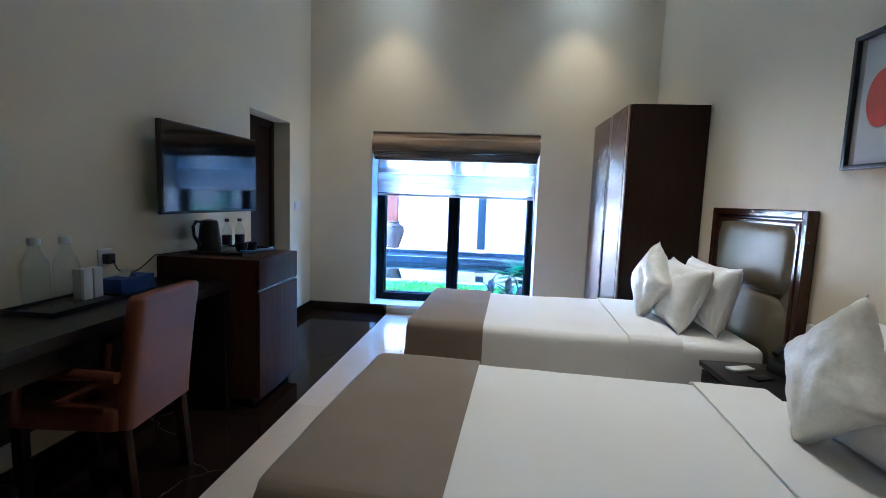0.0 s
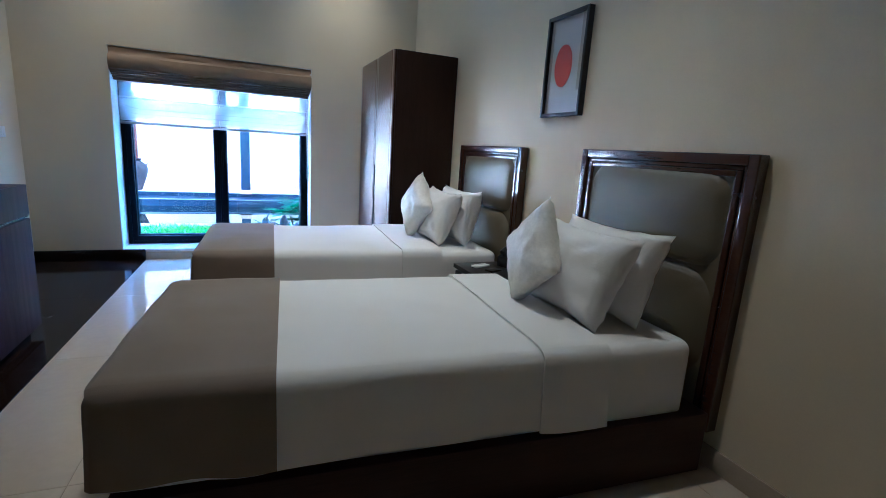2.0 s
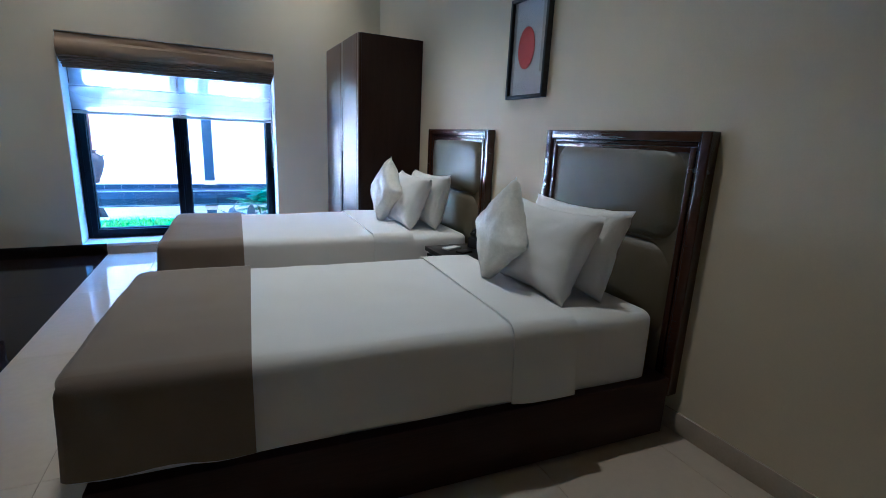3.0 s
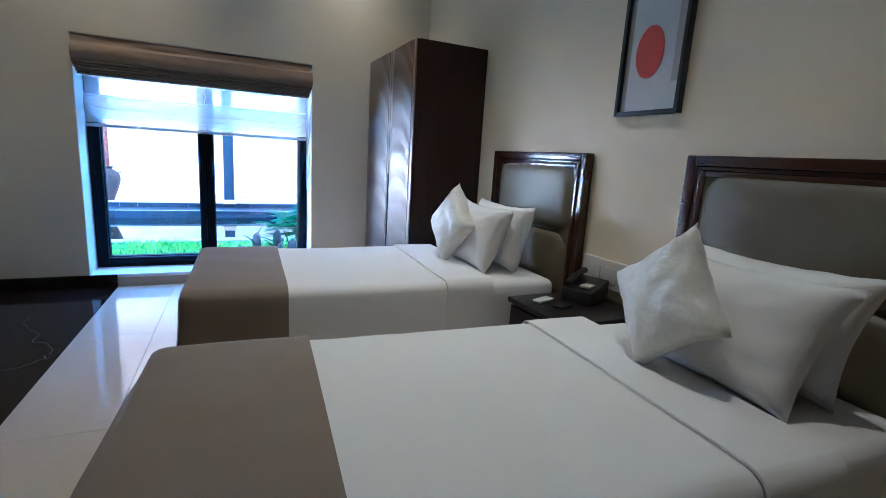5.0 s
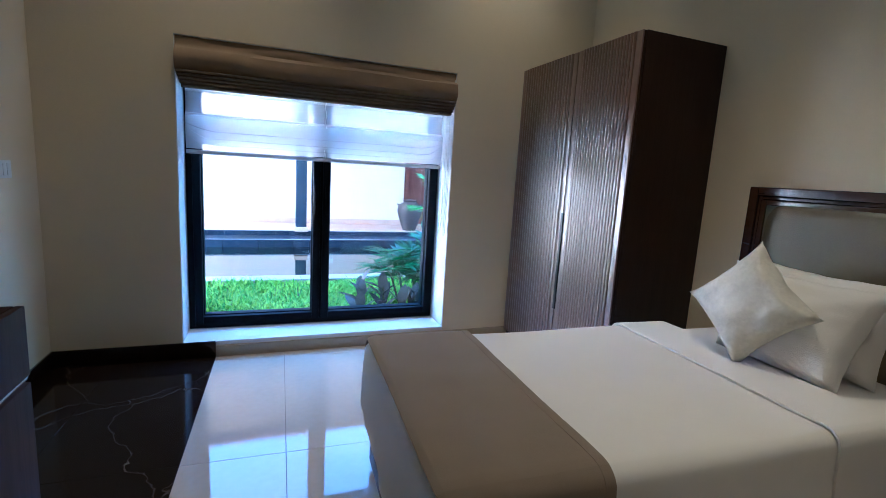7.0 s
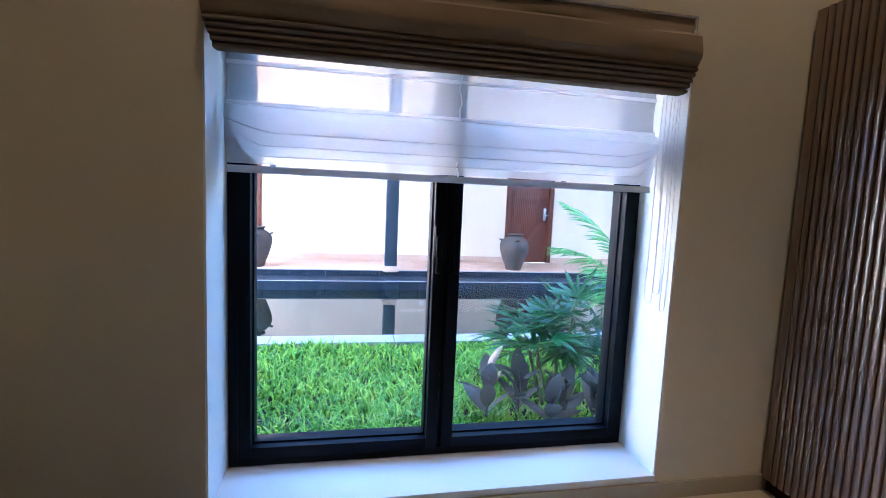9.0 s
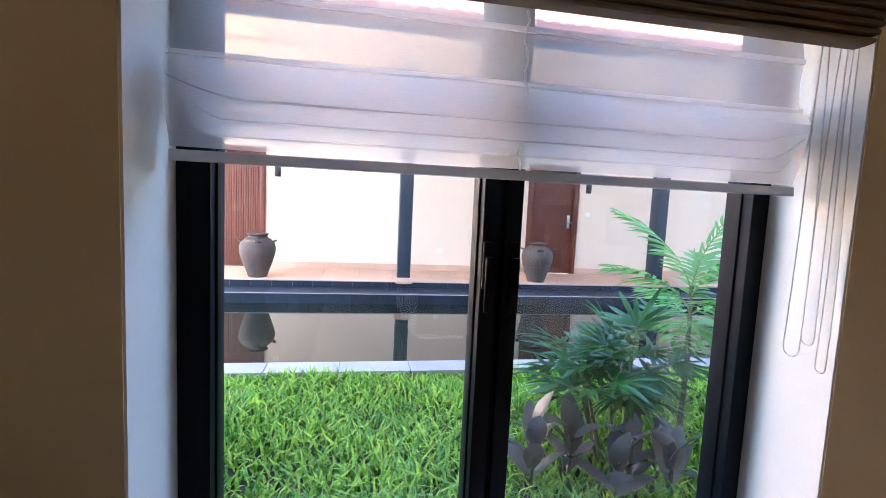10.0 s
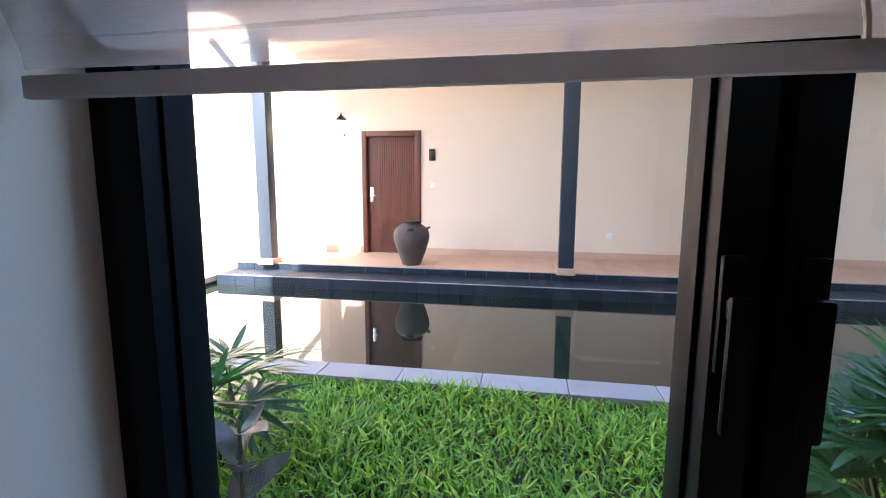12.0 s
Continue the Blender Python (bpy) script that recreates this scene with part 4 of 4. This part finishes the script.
structure("sun_blocking_slab", boxed((-5.9, 14, -3.2, 7.1, 10.0, 10.2)), FACADE, "unseen flat slab that keeps sun off the courtyard", "roof")

pond = structure("water", boxed((-4.9, 9.0, 9.03, 11.79, -0.5, -0.18)), WATER, "still dark water of a long pond", "water")
co = structure("pond_coping", boxed((-4.95, 9.0, 8.80, 9.04, -0.5, -0.135)), GROUT, "stone edging between lawn and pond", "coping")
st = structure("pond_steps", boxed((-4.9, 9.0, 11.78, 12.28, -0.5, -0.042)), SKIRT_D, "dark blue tiled steps along the pond", "steps")
cf = structure("corridor_floor", boxed((-14, 12, 12.285, 13.62, -0.5, 0.058)), GROUT, "pink sandstone corridor floor", "floor")
structure("corridor_wall", boxed((-14, -3.30, 13.62, 13.9, -0.3, 5.04), (-2.26, 2.56, 13.62, 13.9, -0.3, 5.04), (3.62, 12, 13.62, 13.9, -0.3, 5.04), (-3.30, -2.26, 13.62, 13.9, 2.175, 5.04), (2.56, 3.62, 13.62, 13.9, 2.175, 5.04)), PLASTER, "cream plastered corridor wall across the pond", "wall")
structure("corridor_skirting", boxed((-14, -3.30, 13.605, 13.62, 0.06, 0.18), (-2.26, 2.56, 13.605, 13.62, 0.06, 0.18), (3.62, 12, 13.605, 13.62, 0.06, 0.18), bevel=0.002), PINKSTONE, "pink stone skirting along the corridor", "baseboard")
roof = thing("corridor_roof", (0, 0, 0), "tiled corridor roof with steel beams", "roof")
roof["kind"] = "structure"
part("soffit", boxed((-4.5, 12, 11.30, 13.62, 3.52, 3.58)), PLASTER, roof)
part("eave_beam", boxed((-4.5, 12, 12.18, 12.38, 3.42, 3.52), bevel=0.004), PLASTER, roof)
part("fascia", boxed((-4.5, 12, 11.25, 11.30, 3.52, 3.645), bevel=0.003), STEEL, roof)
part("roof_deck", tube(bmesh.new(), [(-4.5, 12.95, 3.9), (12, 12.95, 3.9)], 0.2, 6), FACADE, roof)
slope = boxed((-4.5, 12, 11.2, 14.4, 3.60, 3.64))
for v in slope.verts:
    v.co.z += (v.co.y - 11.2) * 0.6
part("roof_plane", slope, TERRACOTTA, roof)

for cx in (-4.35, 0.08, 4.45):
    c = thing("corridor_column", (cx, 12.28, 0.06), "blue-grey steel corridor column on a stone base", "column", "corridor columns")
    part("shaft", boxed((-0.10, 0.10, -0.1, 0.1, 0.09, 3.36), bevel=0.006), STEEL, c)
    part("base_block", boxed((-0.125, 0.125, -0.13, 0.13, 0.0, 0.09), bevel=0.006), PINKSTONE, c, "pink stone base block")
    if cx < -4:
        br = bmesh.new()
        tube(br, [(-0.08, -0.02, 2.5), (-0.75, -0.02, 3.3)], 0.05, 4)
        part("knee_brace", br, STEEL, c)
        plate = boxed((-0.30, -0.10, -0.01, 0.01, 1.75, 3.3), bevel=0.003)
        for v in plate.verts:
            if v.co.x < -0.2 and v.co.z < 2.5:
                v.co.z += 0.4
        part("gusset_plate", plate, PALESTEEL, c, "pale blue steel plate")

for dx, op in ((-3.30, 0), (2.56, 1)):
    d = thing("corridor_door", (dx, 13.62, 0.065), "closed reddish wooden room door in a wooden frame", "door", "corridor doors")
    d["kind"] = "structure"
    part("door_frame", boxed((0.0, 0.085, -0.03, 0.12, 0, 2.11), (0.955, 1.04, -0.03, 0.12, 0, 2.11), (0.085, 0.955, -0.03, 0.12, 2.02, 2.11), bevel=0.006), DOORWOOD, d)
    leaf = part("door_leaf", boxed((0.085, 0.955, 0.05, 0.1, 0.005, 2.02)), DOORWOOD, d)
    slat = to_mesh("slat", boxed((-0.018, 0.018, 0.045, 0.052, 0.01, 2.01), bevel=0.004, seg=1), DOORWOOD)
    for k in range(17):
        piece("slat", slat, leaf, (0.29 + k * 0.04, 0, 0) if not op else (0.12 + k * 0.04, 0, 0))
    hx = 0.16 if not op else 0.88
    part("lock_plate", boxed((hx - 0.035, hx + 0.035, 0.03, 0.05, 0.9, 1.16), (hx - 0.02 , hx + 0.1, -0.01, 0.008, 1.0, 1.025), (hx - 0.012, hx + 0.012, 0.0, 0.03, 1.0, 1.025), bevel=0.004), CHROME, leaf, "steel lock with lever")
    solo("room_sign", boxed((-0.055, 0.055, -0.015, 0, -0.1, 0.1), bevel=0.004), PLASTIC_K, "small black room sign beside a door", "sign", (dx + 1.24, 13.62, 1.77), group="room signs")
    solo("bell_switch", boxed((-0.045, 0.045, -0.012, 0, -0.045, 0.045), bevel=0.004), PLASTIC_W, "white bell switch beside a door", "switch", (dx + 1.25, 13.62, 1.25), group="wall switches")
solo("low_socket", boxed((-0.05, 0.05, -0.012, 0, -0.05, 0.05), bevel=0.004), PLASTIC_W, "white socket low on the corridor wall", "socket", (0.855, 13.62, 0.45))

scn = thing("wall_lantern", (-3.62, 13.62, 2.22), "small lit wall lantern with glass shade", "lantern")
part("wall_bracket", boxed((-0.03, 0.03, -0.02, 0, -0.12, 0.02), (-0.01, 0.01, -0.13, -0.02, -0.10, -0.08), bevel=0.004), PLASTIC_K, scn)
part("lantern_shade", lathe([(0.035, -0.1), (0.075, 0.0), (0.09, 0.1), (0.08, 0.12)], 14, (0, -0.12, 0)), LAMPGLOW, scn, "glowing glass shade")
part("lantern_cap", lathe([(0.105, 0.12), (0.07, 0.17), (0.014, 0.22), (0.004, 0.27)], 14, (0, -0.12, 0)), PLASTIC_K, scn)

for px, py, rot in ((-2.168, 12.57, 10), (2.407, 12.57, 80)):
    p = thing("clay_jar", (px, py, 0.06), "large weathered clay jar with small lugs", "jar", "corridor jars", turn=rot)
    part("jar_body", lathe([(0.125, 0), (0.14, 0.012), (0.155, 0.06), (0.215, 0.22), (0.262, 0.37), (0.272, 0.46), (0.25, 0.54), (0.19, 0.60), (0.14, 0.625), (0.135, 0.645), (0.165, 0.672), (0.16, 0.682), (0.125, 0.672), (0.115, 0.62), (0.1, 0.5)], 36), CLAY, p)
    for k in range(4):
        a = k * math.pi / 2
        lg = bmesh.new()
        tube(lg, [(math.cos(a + s) * rr, math.sin(a + s) * rr, z) for s, rr, z in ((-0.16, 0.235, 0.56), (-0.08, 0.275, 0.575), (0.08, 0.275, 0.575), (0.16, 0.235, 0.56))], 0.016, 7)
        part("lug", lg, CLAY, p)

# ---- plants ----


def blade_leaf(length, width, droop, fold=0.25, n=6):
    """One pointed leaf along +x, hanging down towards its tip; returns vertex rows."""
    rows = []
    for i in range(n + 1):
        u = i / n
        w = width * (math.sin(math.pi * min(1, 0.08 + 0.92 * u)) ** 0.7) * 0.5 if i < n else 0.0
        x, z = length * u, -droop * u * u
        rows.append(((x, -w, z + fold * w), (x, 0, z), (x, w, z + fold * w)))
    return rows


def add_leaf(bm, rows, m):
    vs = [[bm.verts.new(m @ Vector(p)) for p in r] for r in rows]
    for a, b in zip(vs, vs[1:]):
        for k in (0, 1):
            bm.faces.new((a[k], b[k], b[k + 1], a[k + 1]))


def fan_leaf_mesh(seed, size):
    """A fan palm leaf: a stalk and narrow fingers spread from its end."""
    rnd = random.Random(seed)
    bm = bmesh.new()
    n = rnd.randint(9, 12)
    for k in range(n):
        a = radians(-85 + 170 * k / (n - 1) + rnd.uniform(-6, 6))
        ln = size * (1 - 0.25 * abs(a) / 2) * rnd.uniform(0.85, 1.1)
        m = Matrix.Rotation(a, 4, "Z") @ Matrix.Rotation(radians(rnd.uniform(-12, 8)), 4, "Y")
        add_leaf(bm, blade_leaf(ln, 0.036, ln * rnd.uniform(0.02, 0.3)), m)
    return to_mesh("fan_leaf", bm, PALM, 60)


def frond_mesh(seed, size):
    """A feathered palm frond arching along +x."""
    rnd = random.Random(seed)
    bm = bmesh.new()
    pts = [(size * u, 0, size * (0.35 * u - 0.55 * u * u)) for u in [i / 10 for i in range(11)]]
    tube(bm, pts, 0.006, 4, 0.002)
    for i in range(2, 21):
        u = i / 20.5
        p = Vector((size * u, 0, size * (0.35 * u - 0.55 * u * u)))
        for s in (-1, 1):
            ln = size * 0.42 * math.sin(math.pi * (0.15 + 0.75 * u)) * rnd.uniform(0.85, 1.1)
            m = Matrix.Translation(p) @ Matrix.Rotation(s * radians(rnd.uniform(38, 58)), 4, "Z") @ Matrix.Rotation(radians(rnd.uniform(-5, 15)), 4, "Y")
            add_leaf(bm, blade_leaf(ln, 0.024, ln * 0.35, n=4), m)
    return to_mesh("frond", bm, ARECA, 60)


def oval_leaf_mesh(seed):
    rnd = random.Random(seed)
    bm = bmesh.new()
    add_leaf(bm, blade_leaf(0.24 * rnd.uniform(0.85, 1.15), 0.105, 0.05, 0.18, 8), Matrix.Rotation(radians(rnd.uniform(-10, 10)), 4, "X"))
    return to_mesh("leaf", bm, FICUS, 60)


FANS = [fan_leaf_mesh(k, 0.27 + 0.025 * k) for k in range(4)]
FRONDS = [frond_mesh(k + 20, 0.55 + 0.07 * k) for k in range(3)]
OVALS = [oval_leaf_mesh(k + 40) for k in range(3)]


def fan_palm(at, stems, height, seed, group="fan palms"):
    rnd = random.Random(seed)
    p = thing("fan_palm", at, "bushy green fan palm outside the window", "plant", group)
    for s in range(stems):
        a, r = rnd.uniform(0, 6.28), rnd.uniform(0.02, 0.2)
        h = height * rnd.uniform(0.6, 1.0)
        x0, y0 = r * math.cos(a), r * math.sin(a)
        x1, y1 = x0 * 1.9, y0 * 1.9
        part("stem", tube(bmesh.new(), [(x0, y0, 0), ((x0 + x1) / 2 * 1.02, (y0 + y1) / 2, h * 0.5), (x1, y1, h)], 0.014, 6, 0.01), STEMS, p)
        for k in range(6):
            b = a + k * 2.4 + rnd.uniform(-0.4, 0.4)
            el = radians(rnd.uniform(15, 80) - 9 * k + 12)
            ln = rnd.uniform(0.14, 0.26)
            z = h * (1 - 0.09 * k)
            base = Vector((x0 + (x1 - x0) * z / h, y0 + (y1 - y0) * z / h, z))
            tip = base + ln * Vector((math.cos(b) * math.cos(el), math.sin(b) * math.cos(el), math.sin(el)))
            part("leaf_stalk", tube(bmesh.new(), [base, (base + tip) / 2 + Vector((0, 0, 0.02)), tip], 0.004, 4), STEMS, p)
            piece("fan_leaf", rnd.choice(FANS), p, tip, (rnd.uniform(-0.3, 0.3), -el * 0.7 + rnd.uniform(0, 0.3), b))
    return p


def feather_palm(at, count, height, seed):
    rnd = random.Random(seed)
    p = thing("feather_palm", at, "young light green feather palm outside the window", "plant")
    part("stem", tube(bmesh.new(), [(0, 0, 0), (0.03, 0.02, height * 0.5), (0.02, 0.03, height)], 0.022, 7, 0.012), STEMS, p)
    for k in range(count):
        b = k * 2.4 + rnd.uniform(-0.3, 0.3)
        el = radians(62 - 62 * k / count)
        piece("frond", rnd.choice(FRONDS), p, (0.02, 0.03, height * (1 - 0.35 * k / count)), (rnd.uniform(-0.2, 0.2), -el, b))
    return p


def rubber_plant(at, count, height, seed):
    rnd = random.Random(seed)
    p = thing("rubber_plant", at, "dark broad-leaved rubber plant outside the window", "plant", "rubber plants")
    part("stem", tube(bmesh.new(), [(0, 0, 0), (0.01, 0.01, height * 0.6), (0.0, 0.02, height)], 0.012, 6, 0.006), STEMS, p)
    for k in range(count):
        b, z = k * 2.3 + rnd.uniform(-0.3, 0.3), height * (0.15 + 0.85 * k / count)
        piece("leaf", rnd.choice(OVALS), p, (0, 0.01, z), (rnd.uniform(-0.5, 0.5), -radians(rnd.uniform(35, 82)), b))
    return p


GZ = -0.16
fan_palm((0.98, 7.42, GZ), 5, 0.62, 3)
fan_palm((1.42, 7.9, GZ), 3, 0.6, 8)
feather_palm((1.5, 7.6, GZ), 9, 1.02, 5)
feather_palm((1.95, 7.3, GZ), 7, 0.95, 15)
rubber_plant((0.30, 7.14, GZ), 9, 0.36, 1)
rubber_plant((0.55, 7.22, GZ), 8, 0.32, 2)
rubber_plant((0.85, 7.12, GZ), 8, 0.30, 6)
rubber_plant((0.69, 7.0, GZ), 7, 0.24, 7)
rubber_plant((1.05, 7.06, GZ), 8, 0.26, 11)
rubber_plant((-1.52, 7.22, GZ), 9, 0.55, 4)
rubber_plant((-1.75, 7.05, GZ), 9, 0.5, 9)
fan_palm((-1.85, 7.65, GZ), 4, 0.6, 12)


def lawn():
    """Grass as many bent blades in one mesh."""
    rng = np.random.default_rng(5)
    n = 34000
    x = rng.uniform(-4.9, 3.4, n)
    y = rng.uniform(6.55, 8.78, n)
    h = rng.uniform(0.05, 0.125, n) * (1 + 0.35 * np.sin(x * 3.1 + 1.3 * np.sin(y * 2.3)) * np.sin(y * 4.1))
    a, lean, w = rng.uniform(0, 2 * np.pi, n), rng.uniform(0.3, 1.25, n), rng.uniform(0.005, 0.011, n)
    dx, dy = np.cos(a), np.sin(a)
    cols = []
    for u, k in ((0, 1.0), (0.55, 0.9), (1.0, 0.0)):
        cx, cy, cz = x + dx * lean * h * u * u, y + dy * lean * h * u * u, GZ + h * u * (1 - 0.25 * lean * u)
        if k:
            cols.append(np.stack((cx - dy * w * k, cy + dx * w * k, cz), 1))
            cols.append(np.stack((cx + dy * w * k, cy - dx * w * k, cz), 1))
        else:
            cols.append(np.stack((cx, cy, cz), 1))
    verts = np.stack(cols, 1).reshape(-1, 3)
    i = np.arange(n) * 5
    faces = np.concatenate((np.stack((i, i + 1, i + 3, i + 2), 1), np.stack((i + 2, i + 3, i + 4, i + 4), 1)))
    me = bpy.data.meshes.new("grass")
    me.from_pydata(verts.tolist(), [], [list(dict.fromkeys(f)) for f in faces.tolist()])
    me.materials.append(GRASS)
    ob = new("grass", me)
    return tagged(ob, "lush green lawn grass beside the pond", "grass", kind="stuff")


lawn()

# ---- floor and its tiles ----
floor = structure("floor", boxed((XW - 0.39, XE + 0.29, YS - 0.25, YN + 0.2, -0.15, -0.003)), GROUT, "polished tiled floor, cream beside dark brown marble", "floor")


def tile_mesh(name, sx, sy, material):
    return to_mesh(name, boxed((0, sx, 0, sy, -0.012, 0.0), bevel=0.0008, seg=1), material)


# the tiles are laid a little askew to the window wall, from the meeting of the two colours
LAID = radians(-1.7)
JX, JY, GAP = [0.0, 0.45, 1.05, 1.65, 2.25, 2.85, 3.17], [0.15, -0.08, -1.28, -2.48, -3.68, -4.88, -6.08, -7.28, -8.48, -8.8], 0.002


def lay(name, material, x0, x1, y0, y1, gap):
    at = Matrix.Rotation(LAID, 3, "Z") @ Vector((x0 + gap / 2, y0 + gap / 2, 0)) + Vector((-0.912, YN, 0))
    piece(name, tile_mesh(name, x1 - x0 - gap, y1 - y0 - gap, material), floor, at, (0, 0, LAID))


for y1, y0 in zip(JY, JY[1:]):
    for x0, x1 in zip(JX, JX[1:]):
        lay("floor_tile", CREAM_TILE, x0, x1, y0, y1, GAP)
    for x0, x1 in ((-1.0, -0.6), (-0.6, 0.0)):
        lay("marble_tile", DARK_TILE, x0, x1, y0, y1, 0.001)

# stone pieces outside
tread = tile_mesh("slate_tile", 0.296, 0.246, SLATE)
riser = to_mesh("slate_tile", boxed((0, 0.296, -0.012, 0, 0, 0.088), bevel=0.0015, seg=1), SLATE)
nosing = to_mesh("slate_nosing", boxed((0, 0.596, -0.02, 0.02, 0, 0.012), bevel=0.003, seg=1), GREYSTONE)
low = to_mesh("slate_tile", boxed((0, 0.296, -0.012, 0, 0, 0.2), bevel=0.0015, seg=1), SLATE)
for k in range(46):
    x = -4.9 + 0.3 * k
    for y in (11.785, 12.033):
        piece("slate_tile", tread, st, (x, y, -0.03))
    piece("slate_tile", riser, st, (x, 12.282, -0.03))
    piece("slate_tile", low, st, (x, 11.782, -0.244))
for k in range(23):
    piece("slate_nosing", nosing, st, (-4.9 + 0.6 * k, 12.285, 0.0585))
    piece("slate_nosing", nosing, st, (-4.9 + 0.6 * k, 11.785, -0.0425))
cope = to_mesh("coping_stone", boxed((0, 0.594, 0, 0.25, 0, 0.03), bevel=0.003, seg=1), GREYSTONE)
for k in range(22):
    piece("coping_stone", cope, co, (-4.95 + 0.6 * k, 8.795, -0.135))
slab = tile_mesh("sandstone_slab", 0.596, 0.654, PINKSTONE)
for k in range(40):
    for y in (12.307, 12.963):
        piece("sandstone_slab", slab, cf, (-12 + 0.6 * k, y, 0.07))

# rows of roof tiles along the eave
arc = bmesh.new()
rings = []
for y in (0.0, 0.34):
    rings.append([arc.verts.new((0.115 * math.cos(math.pi * k / 6), y * 0.857, y * 0.515 + 0.06 * math.sin(math.pi * k / 6) + (0.012 if y == 0.0 else 0.0))) for k in range(7)])
for k in range(6):
    arc.faces.new((rings[0][k], rings[0][k + 1], rings[1][k + 1], rings[1][k]))
roof_tile = to_mesh("roof_tile", thicken(arc, 0.012), TERRACOTTA, 60)
for row in range(4):
    for k in range(58):
        piece("roof_tile", roof_tile, roof, (-4.3 + 0.25 * k, 11.17 + 0.25 * row, 3.63 + 0.15 * row))
